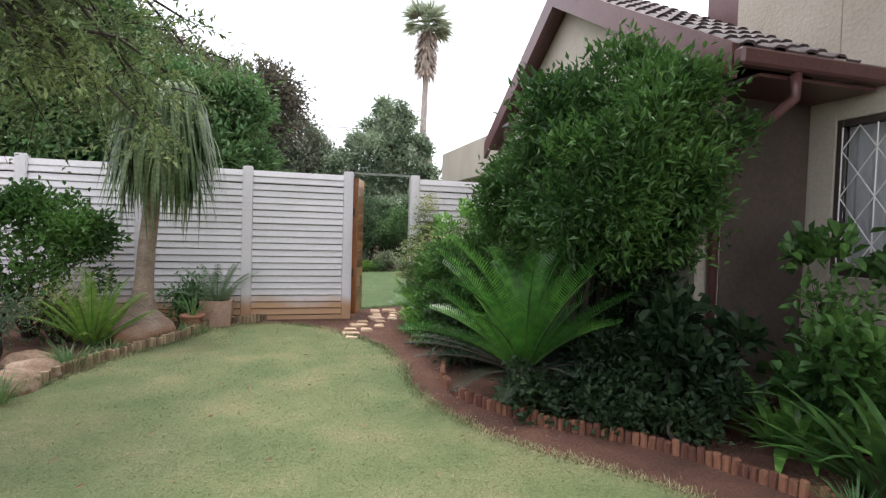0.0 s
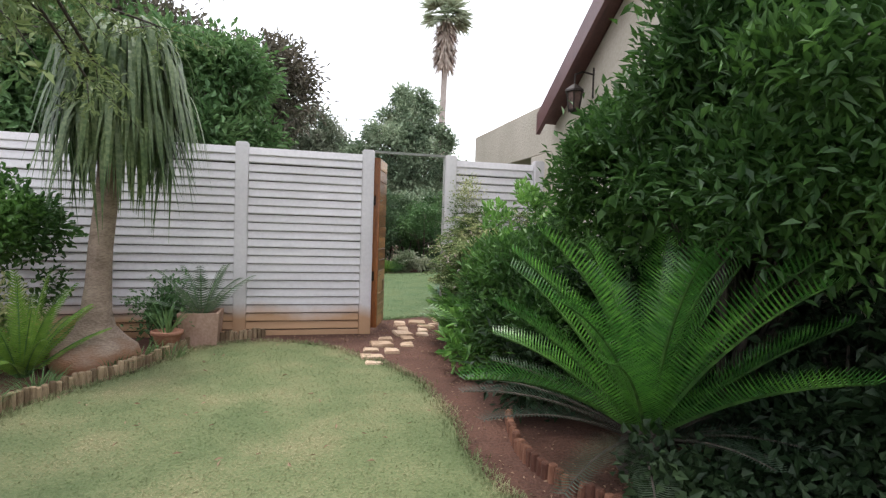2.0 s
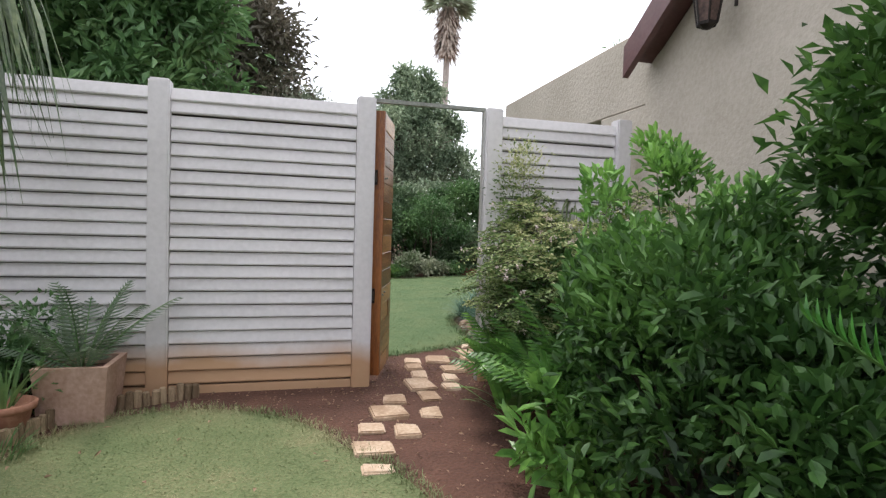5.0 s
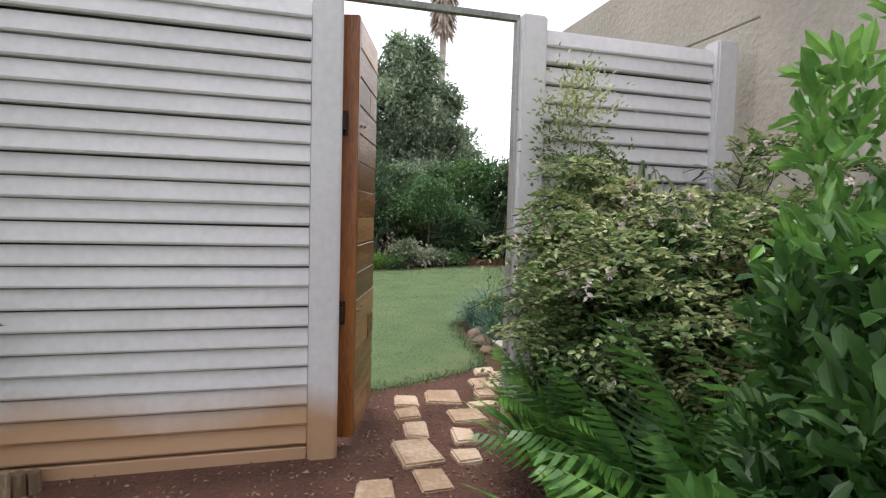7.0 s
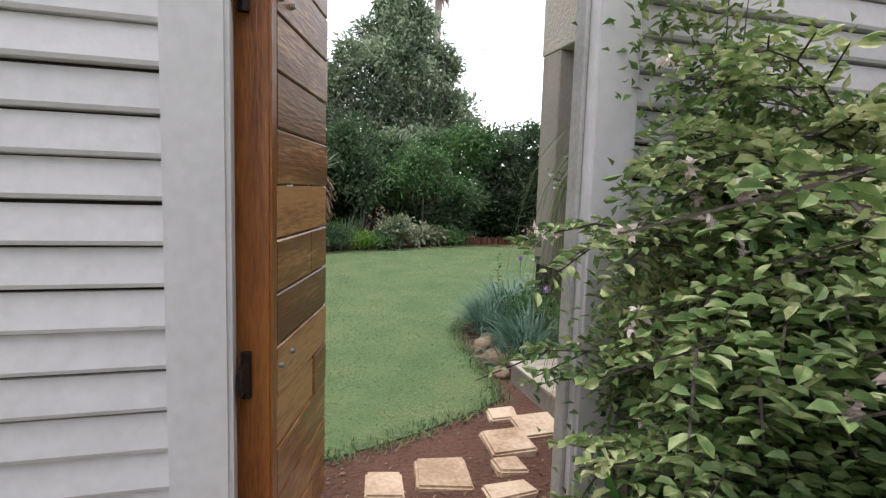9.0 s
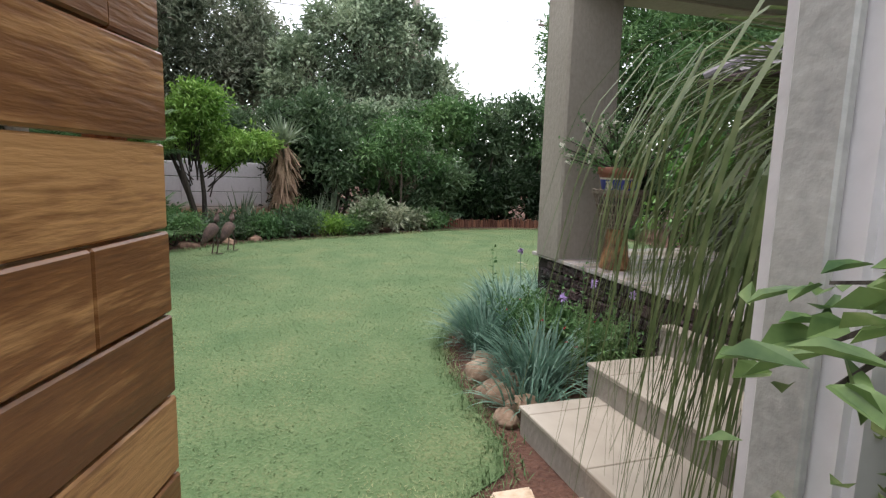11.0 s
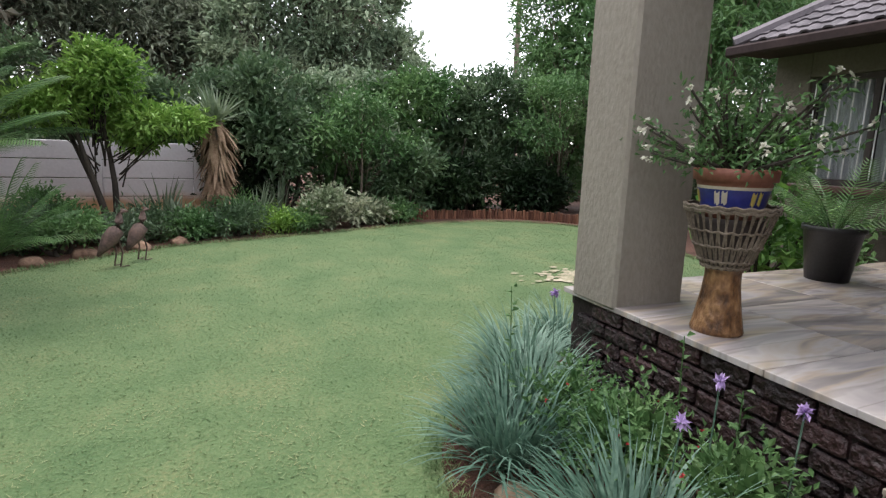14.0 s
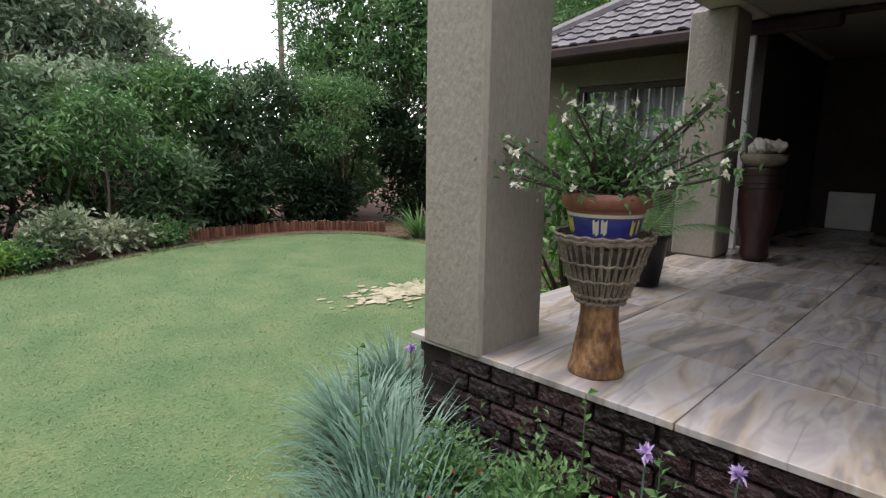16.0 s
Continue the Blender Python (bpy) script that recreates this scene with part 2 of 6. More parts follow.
M["lf_broad"] = leaf_mat("broad_leaf", (0.047, 0.135, 0.030), (0.270, 0.499, 0.115), rough=0.34, c3=(0.115, 0.257, 0.057), spec=0.5)
M["lf_aloe"] = leaf_mat("aloe_leaf", (0.08, 0.12, 0.075), (0.23, 0.28, 0.18), c3=(0.14, 0.19, 0.12))
M["lf_conifer"] = leaf_mat("conifer_needle", (0.070, 0.105, 0.070), (0.350, 0.371, 0.280), c3=(0.175, 0.210, 0.140))
M["lf_wattle"] = leaf_mat("feathery_leaf", (0.070, 0.126, 0.048), (0.280, 0.350, 0.140), c3=(0.154, 0.217, 0.087))
M["lf_purple"] = leaf_mat("brown_green_leaf", (0.061, 0.061, 0.046), (0.203, 0.176, 0.132), c3=(0.119, 0.111, 0.081))
M["lf_olive"] = leaf_mat("olive_leaf", (0.096, 0.149, 0.091), (0.455, 0.525, 0.367), c3=(0.210, 0.280, 0.175))
# Near-black leaf: deep shade under the bush is put into the colour.
M["lf_shade"] = leaf_mat("deep_shade_leaf", (0.008, 0.020, 0.008), (0.036, 0.062, 0.026), c3=(0.016, 0.034, 0.014), trans=0.1, spec=0.2)
# Palm crown paled for haze, like its skirt and trunk.
M["lf_palm"] = leaf_mat("haze_paled_palm_leaf", (0.22, 0.27, 0.17), (0.50, 0.55, 0.42), c3=(0.36, 0.42, 0.29), trans=0.4)
M["lf_varieg"] = leaf_mat("white_edged_leaf", (0.08, 0.13, 0.06), (0.45, 0.46, 0.34), c3=(0.2, 0.25, 0.15), fine=40)


def slate_material():
    """Glazed slate-look tile: drifting grey, beige and brown bands with thin dark cleft lines, shifted from tile to tile."""
    m = bpy.data.materials.new("slate_look_tile")
    m.use_nodes = True
    n, l = m.node_tree.nodes, m.node_tree.links
    b = n["Principled BSDF"]
    geo, oi, sh, mp = n.new("ShaderNodeNewGeometry"), n.new("ShaderNodeObjectInfo"), n.new("ShaderNodeVectorMath"), n.new("ShaderNodeMapping")
    sh.operation = "MULTIPLY_ADD"
    sh.inputs[1].default_value = (37.0, 23.0, 11.0)
    l.new(oi.outputs["Random"], sh.inputs[0])
    l.new(geo.outputs["Position"], sh.inputs[2])
    mp.inputs["Scale"].default_value, mp.inputs["Rotation"].default_value = (1.0, 4.6, 1.0), (0, 0, radians(-28))
    l.new(sh.outputs[0], mp.inputs["Vector"])
    n1, n2, n3 = n.new("ShaderNodeTexNoise"), n.new("ShaderNodeTexNoise"), n.new("ShaderNodeTexNoise")
    for q, sc, de, di in ((n1, 0.85, 4, 1.1), (n2, 0.8, 2, 1.8), (n3, 22.0, 4, 0.0)):
        q.inputs["Scale"].default_value, q.inputs["Detail"].default_value, q.inputs["Distortion"].default_value = sc, de, di
        l.new(mp.outputs[0], q.inputs["Vector"])
    ramp = n.new("ShaderNodeValToRGB")
    e = ramp.color_ramp.elements
    e[0].position, e[0].color, e[1].position, e[1].color = 0.30, (0.21, 0.185, 0.18, 1), 0.72, (0.60, 0.53, 0.48, 1)
    for p, c in ((0.40, (0.28, 0.25, 0.245)), (0.46, (0.42, 0.35, 0.29)), (0.53, (0.47, 0.43, 0.42)), (0.60, (0.36, 0.33, 0.335))):
        e.new(p).color = (*c, 1)
    l.new(n1.outputs[0], ramp.inputs[0])
    line, mx = n.new("ShaderNodeValToRGB"), n.new("ShaderNodeMix")
    k = line.color_ramp.elements
    k[0].position, k[0].color, k[1].position, k[1].color = 0.45, (0, 0, 0, 1), 0.54, (0, 0, 0, 1)
    k.new(0.5).color = (0.3, 0.3, 0.3, 1)
    l.new(n2.outputs[0], line.inputs[0])
    mx.data_type = "RGBA"
    l.new(line.outputs[0], mx.inputs["Factor"])
    l.new(ramp.outputs[0], mx.inputs["A"])
    mx.inputs["B"].default_value = (0.10, 0.075, 0.06, 1)
    l.new(mx.outputs["Result"], b.inputs["Base Color"])
    mr, bp = n.new("ShaderNodeMapRange"), n.new("ShaderNodeBump")
    mr.inputs["To Min"].default_value, mr.inputs["To Max"].default_value = 0.10, 0.32
    l.new(n3.outputs[0], mr.inputs["Value"])
    l.new(mr.outputs[0], b.inputs["Roughness"])
    bp.inputs["Strength"].default_value, bp.inputs["Distance"].default_value = 0.25, 0.006
    l.new(n1.outputs[0], bp.inputs["Height"])
    l.new(bp.outputs[0], b.inputs["Normal"])
    return m


M["slate"] = slate_material()


def glass_material(name, tint):
    m = bpy.data.materials.new(name)
    m.use_nodes = True
    b = m.node_tree.nodes["Principled BSDF"]
    b.inputs["Base Color"].default_value = (*tint, 1)
    b.inputs["Roughness"].default_value = 0.03
    b.inputs["Transmission Weight"].default_value = 1.0
    b.inputs["IOR"].default_value = 1.45
    return m


M["glass"] = glass_material("window_glass", (0.9, 0.93, 0.93))
M["water"] = glass_material("pond_water", (0.25, 0.5, 0.5))


# ---- mesh tools ----
class Shape:
    """Collects vertices and faces for one mesh."""

    def __init__(self):
        self.v, self.f, self.n = [], [], 0

    def add(self, verts, faces):
        verts = np.asarray(verts, float).reshape(-1, 3)
        self.v.append(verts)
        k = self.n
        self.f.extend([tuple(int(i) + k for i in q) for q in faces])
        self.n += len(verts)
        return self

    def add_many(self, verts, pattern):
        """verts: (count, per, 3), all with the same faces."""
        c, per, _ = verts.shape
        p = np.asarray(pattern)
        idx = (p[None] + (np.arange(c) * per)[:, None, None] + self.n).reshape(-1, p.shape[1])
        self.v.append(verts.reshape(-1, 3))
        self.f.extend(map(tuple, idx.tolist()))
        self.n += c * per
        return self

    def mesh(self, name, mat, smooth=False):
        me = bpy.data.meshes.new(name)
        me.from_pydata(np.concatenate(self.v).tolist(), [], self.f)
        if smooth:
            me.polygons.foreach_set("use_smooth", [True] * len(me.polygons))
        me.materials.append(M[mat])
        me.update()
        return me

    def make(self, name, mat, parent=None, smooth=False, kind=""):
        ob = new(name, self.mesh(name, mat, smooth))
        if parent:
            ob.parent = parent
        return tagged(ob, kind=kind)


def empty(name, label, category, group="", kind="", at=(0, 0, 0)):
    ob = new(name)
    ob.location = at
    ob.empty_display_size = 0.1
    return tagged(ob, label, category, group, kind)


def box_mesh(name, sx, sy, sz, mat, bevel=0.01, seg=1, jitter=0.0):
    """A box on z = 0, centred in x and y."""
    bm = bmesh.new()
    bmesh.ops.create_cube(bm, size=1)
    for v in bm.verts:
        v.co = Vector((v.co.x * sx, v.co.y * sy, (v.co.z + 0.5) * sz)) + Vector([rnd.uniform(-jitter, jitter) for _ in range(3)])
    if bevel:
        bmesh.ops.bevel(bm, geom=bm.edges[:], offset=bevel, segments=seg, affect="EDGES")
    me = bpy.data.meshes.new(name)
    bm.to_mesh(me)
    bm.free()
    me.materials.append(M[mat])
    return me


def block(name, x0, x1, y0, y1, z0, z1, mat, parent=None, bevel=0.008, label="", category="", kind=""):
    ob = new(name, box_mesh(name, x1 - x0, y1 - y0, z1 - z0, mat, bevel))
    ob.location = ((x0 + x1) / 2, (y0 + y1) / 2, z0)
    if parent:
        ob.parent = parent
    return tagged(ob, label, category, kind=kind)


def tube(s, pts, radii, sides=8):
    pts = [Vector(p) for p in pts]
    rings = []
    up = Vector((0.31, 0.17, 0.93))
    for i, p in enumerate(pts):
        d = (pts[min(i + 1, len(pts) - 1)] - pts[max(i - 1, 0)]).normalized()
        a = d.cross(up if abs(d.dot(up)) < 0.95 else Vector((1, 0, 0))).normalized()
        b = d.cross(a)
        r = radii[i] if hasattr(radii, "__len__") else radii
        rings.append([p + (a * math.cos(k * math.tau / sides) + b * math.sin(k * math.tau / sides)) * r for k in range(sides)])
    verts = [tuple(v) for ring in rings for v in ring]
    faces = [(i * sides + k, i * sides + (k + 1) % sides, (i + 1) * sides + (k + 1) % sides, (i + 1) * sides + k)
             for i in range(len(pts) - 1) for k in range(sides)]
    faces.append(tuple(range(sides))[::-1])
    faces.append(tuple(range((len(pts) - 1) * sides, len(pts) * sides)))
    s.add(verts, faces)


def revolve(s, profile, sides=28, at=(0, 0, 0), wobble=0.0):
    verts, k = [], len(profile)
    for j in range(sides):
        a = j * math.tau / sides
        for r, z in profile:
            q = r * (1 + wobble * math.sin(3 * a + z * 9) + wobble * math.cos(5 * a - z * 5))
            verts.append((at[0] + q * math.cos(a), at[1] + q * math.sin(a), at[2] + z))
    faces = [(j * k + i, ((j + 1) % sides) * k + i, ((j + 1) % sides) * k + i + 1, j * k + i + 1) for j in range(sides) for i in range(k - 1)]
    s.add(verts, faces)


def unit(a):
    return a / np.maximum(np.linalg.norm(a, axis=-1, keepdims=True), 1e-9)


def leaves(s, pts, way, length, width, fold=0.25, spread=0.7, fine=False):
    """Folded leaves with a broad middle at pts, roughly along way; fine: rounder outline."""
    n = len(pts)
    d = unit(way + rng.normal(0, spread, (n, 3)))
    side = unit(np.cross(d, rng.normal(0, 0.5, (n, 3)) + np.array([0, 0, 1.0])))
    nor = np.cross(side, d)
    ln = (length * rng.uniform(0.65, 1.25, n))[:, None]
    wd = (width * rng.uniform(0.7, 1.2, n))[:, None]
    tip = pts + d * ln - nor * ln * 0.12
    if fine:
        m1, m2 = pts + d * ln * 0.32, pts + d * ln * 0.72 - nor * ln * 0.03
        f1, f2 = nor * wd * fold * 0.8, nor * wd * fold
        q = np.stack([pts, m1 + side * wd * 0.40 + f1, m2 + side * wd * 0.44 + f2, tip, m2 - side * wd * 0.44 + f2, m1 - side * wd * 0.40 + f1], 1)
        s.add_many(q, [(0, 1, 2, 3), (0, 3, 4, 5)])
        return
    mid = pts + d * ln * 0.45
    q = np.stack([pts, mid + side * wd * 0.5 + nor * wd * fold, tip, mid - side * wd * 0.5 + nor * wd * fold], 1)
    s.add_many(q, [(0, 1, 2), (0, 2, 3)])


def blades(s, base, yaw, lean, length, width, droop, seg=5, power=1.3):
    """Arching strap leaves. base (n,3); lean: start angle from upright; droop: further bend along the blade (radians)."""
    n = len(base)
    p = base.copy()
    out = np.stack([np.cos(yaw), np.sin(yaw), np.zeros(n)], 1)
    side = np.stack([-np.sin(yaw), np.cos(yaw), np.zeros(n)], 1)
    cols = []
    if power == "weep":
        bend = lambda u: math.sin(min(1.0, u / 0.55) * math.pi / 2)
    elif power == "hang":
        bend = lambda u: (lambda k: k * k * (3 - 2 * k))(min(1, max(0, (u - 0.35) / 0.42)))
    else:
        bend = lambda u: u ** power
    for i in range(seg + 1):
        u = i / seg
        w = width * (0.55 + 0.9 * u if u < 0.5 else 2.0 * (1 - u)) * 0.5
        w = np.maximum(w, width * 0.04)[:, None]
        cols += [p - side * w, p + side * w]
        a = (lean + droop * bend(u))[:, None]
        p = p + (out * np.sin(a) + np.array([0, 0, 1.0]) * np.cos(a)) * (length / seg)[:, None]
    s.add_many(np.stack(cols, 1), [(2 * i, 2 * i + 1, 2 * i + 3, 2 * i + 2) for i in range(seg)])


def frond(s, stem, base, yaw, lean, length, droop, leaflet, width, pairs=40, vee=0.5, bare=0.12, sweep=0.9):
    """A pinnate frond: stem goes to `stem`, leaflets to `s`."""
    p = Vector(base)
    out, side = Vector((math.cos(yaw), math.sin(yaw), 0)), Vector((-math.sin(yaw), math.cos(yaw), 0))
    path, dirs = [], []
    for i in range(pairs + 1):
        a = lean + droop * (i / pairs) ** 1.4
        d = out * math.sin(a) + Vector((0, 0, math.cos(a)))
        path.append(p.copy())
        dirs.append(d)
        p = p + d * (length / pairs)
    tube(stem, path[::5] + [path[-1]], [0.012 * (1 - 0.8 * i / (len(path[::5]))) * max(0.5, length) for i in range(len(path[::5]) + 1)], 4)
    quads = []
    for i, (c, d) in enumerate(zip(path, dirs)):
        u = i / pairs
        if u < bare:
            continue
        ln = leaflet * (0.45 + 0.9 * math.sin(math.pi * min(1, 0.12 + 0.86 * u)) ** 0.8) * rnd.uniform(0.9, 1.1)
        nor = side.cross(d)
        for sgn in (-1, 1):
            w = (side * sgn + d * (sweep * (0.55 + 0.6 * u)) - nor * vee * -1).normalized()
            e = d * width * 0.5
            quads.append([c - e, c + w * ln * 0.5 - e * 0.9 + nor * 0.004, c + w * ln - nor * ln * 0.06, c + w * ln * 0.5 + e * 0.9 + nor * 0.004, c + e])
    s.add_many(np.array([[tuple(v) for v in q] for q in quads]), [(0, 1, 3, 4), (1, 2, 3, 3)][:1])
    s.add_many(np.array([[tuple(q[1]), tuple(q[2]), tuple(q[3])] for q in quads]), [(0, 1, 2)])


def crown_points(center, radii, clumps, per, size, hollow=0.5, lumps=0.3):
    """Leaf roots in clumps on the lobes of an uneven ellipsoid; gives clump centres, points and outward ways."""
    c, r = np.array(center, float), np.array(radii, float)
    if max(r) < 0.4:
        d = unit(rng.normal(0, 1, (clumps, 3)))
        rad = rng.uniform(hollow, 1.0, clumps) ** 0.7
        bump = 1 + lumps * np.sin(d[:, 0] * 5 + c[0]) * np.cos(d[:, 1] * 4 + c[1]) + rng.normal(0, lumps * 0.5, clumps)
        cc = c + d * r * (rad * bump)[:, None]
    else:
        lobes = max(7, clumps // 14)
        ld = unit(rng.normal(0, 1, (lobes, 3)))
        lr = rng.uniform(0.16, 0.40, lobes)
        lc = c + ld * r * (rng.uniform(0.35, 1.0, lobes) ** 0.5 * (1.0 - lr * 0.7))[:, None]
        pick = rng.choice(lobes, clumps, p=lr ** 2 / np.sum(lr ** 2))
        d = rng.normal(0, 1, (clumps, 3))
        d[:, 2] = d[:, 2] * 0.75 + 0.3
        d = unit(d * 0.8 + ld[pick] * 0.7)
        cc = lc[pick] + d * r * (lr[pick] * rng.uniform(0.75, 1.15, clumps))[:, None]
    pts = np.repeat(cc, per, 0) + rng.normal(0, 1, (clumps * per, 3)) * np.array(size) * (1.0, 1.0, 0.75)
    way = unit(np.repeat(d, per, 0) * 0.9 + unit(pts - np.repeat(cc, per, 0)) * 0.7)
    return cc, pts, way


def tree(name, label, category, at, crowns, leaf, lf_mat, bark="bark", trunk=0.1, stems=1, limbs=12, spread=0.8, up=0.0, kind="", group="", fine=False, core=1.0, clear=None):
    """crowns: (dx, dy, z, rx, ry, rz, clumps, per, clump_size). leaf: (length, width)."""
    root = empty(name, label, category, group, at=(at[0], at[1], 0))
    wood, lf = Shape(), Shape()
    for cr in crowns:
        dx, dy, z, rx, ry, rz, clumps, per, size = cr
        cc, pts, way = crown_points((dx, dy, z), (rx, ry, rz), clumps, per, size)
        way[:, 2] += up
        if clear:
            ok = clear(pts[:, 0] + at[0], pts[:, 1] + at[1])
            pts, way = pts[ok], way[ok]
        leaves(lf, pts, way, leaf[0], leaf[1], spread=spread, fine=fine)
        if core:
            big = max(0.09, 0.16 * min(rx, rz)) * core
            m = int(260 * max(1.0, rx * rz) ** 0.5)
            cd = unit(rng.normal(0, 1, (m, 3))) * rng.uniform(0.1, 0.72, m)[:, None] ** 0.6
            big = min(big, 0.2 if rx > 0.8 else 0.1)
            leaves(lf, np.array((dx, dy, z)) + cd * np.array((rx, ry, rz)) * 0.68, cd + np.array([0, 0, 0.2]), big * 1.5, big * 0.8, spread=0.9, fine=True)
        cc = cc[clear(cc[:, 0] + at[0], cc[:, 1] + at[1])] if clear else cc
        pick = cc[rng.choice(len(cc), min(limbs, len(cc)), replace=False)]
        for q in pick:
            k = rnd.uniform(0.25, 0.6)
            st = Vector((dx * k * 0.6, dy * k * 0.6, max(0.1, (z - rz) * rnd.uniform(0.5, 1.0))))
            mid = st.lerp(Vector(q), 0.5) + Vector((0, 0, 0.12 * rz))
            tube(wood, [st, mid, Vector(q)], [trunk * 0.22, trunk * 0.13, trunk * 0.04], 5)
    top = max(c[2] for c in crowns)
    for k in range(stems):
        ang = k * math.tau / max(1, stems) + 0.4
        off = 0.0 if stems == 1 else trunk * 1.4
        tx, ty = crowns[0][0], crowns[0][1]
        spreadr = 0.0 if stems == 1 else crowns[0][3] * 0.4
        pts3 = []
        for i in range(7):
            u = i / 6
            pts3.append((off * math.cos(ang) + (tx + spreadr * math.cos(ang)) * u ** 1.5 + 0.04 * math.sin(5 * u + k), off * math.sin(ang) + (ty + spreadr * math.sin(ang)) * u ** 1.5 + 0.04 * math.cos(4 * u + k), -0.03 + top * u))
        tube(wood, pts3, [trunk * (1.25 if i == 0 else 1.0 - 0.75 * i / 6) for i in range(7)], 8)
    wood.make("trunk", bark, root, True)
    lf.make("crown", lf_mat, root, kind="stuff")
    return root


def inside(px, py, poly):
    c = np.zeros(len(px), bool)
    for (xa, ya), (xb, yb) in zip(poly, poly[1:] + poly[:1]):
        t = ((ya > py) != (yb > py)) & (px < (xb - xa) * (py - ya) / (yb - ya + 1e-12) + xa)
        c ^= t
    return c


def smooth_line(pts, n):
    """Evenly spaced points along a rounded line through pts."""
    p = np.array(pts, float)
    for _ in range(2):
        q = [p[0]]
        for a, b in zip(p[:-1], p[1:]):
            q += [a * 0.75 + b * 0.25, a * 0.25 + b * 0.75]
        p = np.array(q + [p[-1]])
    seg = np.r_[0, np.cumsum(np.linalg.norm(np.diff(p, axis=0), axis=1))]
    t = np.linspace(0, seg[-1], n)
    return np.stack([np.interp(t, seg, p[:, 0]), np.interp(t, seg, p[:, 1])], 1), seg[-1]


# ---- ground and lawns ----
g = Shape()
g.add([(-2500, -2500, 0), (2500, -2500, 0), (2500, 2500, 0), (-2500, 2500, 0)], [(0, 1, 2, 3)])
tagged(g.make("ground", "soil"), "bare red-brown soil of the garden beds", "ground", kind="structure")

LAWN_A = [(-4.5, -4), (-3.6, 1.5), (-2.3, 4.7), (-1.9, 5.5), (-1.62, 6.43), (-1.07, 7.3), (-0.92, 8.1), (-0.25, 8.42), (0.3, 8.2), (0.62, 7.85), (0.82, 7.4),
          (1.12, 6.9), (1.25, 6.1), (1.2, 5.4), (1.15, 4.8), (1.24, 3.95), (1.74, 3.1), (2.27, 2.47), (2.6, 1.8), (3.2, -1), (3.4, -4)]
LAWN_B = [(-4.5, 9.3), (0.6, 9.45), (1.2, 9.66), (1.7, 9.84), (2.0, 9.97), (2.4, 10.2), (2.46, 10.7), (2.48, 11.3), (2.62, 11.85), (3.0, 12.3), (3.4, 12.72), (4.2, 13.1), (5.5, 13.3),
          (6.8, 13.6), (7.3, 14.8), (7.65, 16.5), (7.6, 17.6), (7.0, 18.25), (6.2, 18.55), (4.7, 18.4), (3.6, 17.85), (3.0, 17.65), (2.1, 17.3), (1.2, 17.0), (0.2, 16.1), (-0.6, 15.3), (-2.6, 13.6), (-4.5, 13)]


def lawn(name, poly, mat, blade_mat, near, label):
    loop, _ = smooth_line(poly + [poly[0]], 160)
    loop = [(x + rnd.uniform(-0.02, 0.02), y + rnd.uniform(-0.02, 0.02)) for x, y in loop[:-1]]
    bm = bmesh.new()
    f = bm.faces.new([bm.verts.new((x, y, 0.006)) for x, y in loop])
    if f.normal.z < 0:
        f.normal_flip()
    bmesh.ops.triangulate(bm, faces=[f])
    me = bpy.data.meshes.new(name)
    bm.to_mesh(me)
    bm.free()
    me.materials.append(M[mat])
    ob = tagged(new(name, me), label, "lawn", kind="structure")
    x0, x1, y0, y1, n, h = near
    px, py = rng.uniform(x0, x1, n), rng.uniform(y0, y1, n)
    keep = inside(px + rng.normal(0, 0.05, n), py + rng.normal(0, 0.05, n), loop)
    px, py = px[keep], py[keep]
    n = len(px)
    a, wd, hh = rng.uniform(0, math.tau, n), rng.uniform(0.002, 0.0045, n), rng.uniform(0.3, 1.0, n) * h
    tip = np.stack([px + rng.normal(0, 0.014, n), py + rng.normal(0, 0.014, n), 0.009 + hh], 1)
    b0 = np.stack([px - np.cos(a) * wd, py - np.sin(a) * wd, np.full(n, 0.009)], 1)
    b1 = np.stack([px + np.cos(a) * wd, py + np.sin(a) * wd, np.full(n, 0.009)], 1)
    s = Shape()
    s.add_many(np.stack([b0, b1, tip], 1), [(0, 1, 2)])
    # ragged, unmown fringe along the lawn's edge
    lp = np.array(loop)
    m = 26000
    k, u = rng.integers(0, len(lp), m), rng.random((m, 1))
    e = lp[k] * (1 - u) + lp[(k + 1) % len(lp)] * u + rng.normal(0, 0.045, (m, 2))
    blades(s, np.c_[e, np.full(m, 0.004)], rng.uniform(0, math.tau, m), rng.uniform(0.1, 1.2, m), rng.uniform(0.02, 0.055, m), rng.uniform(0.003, 0.006, m), rng.uniform(0.1, 0.8, m), 2)
    tagged(s.make("grass", blade_mat), "short mown grass blades on the lawn", "grass", kind="stuff")
    return ob


lawn("lawn", LAWN_A, "lawn", "blade", (-2.6, 2.6, 1.0, 8.6, 120000, 0.012), "short mown dry-green lawn with worn patches")
lawn("lawn", LAWN_B, "lawn_dark", "blade_dark", (-0.9, 7.3, 9.4, 18.4, 150000, 0.012), "short mown green lawn beyond the gate")

# worn sand patch on the second lawn
s = Shape()
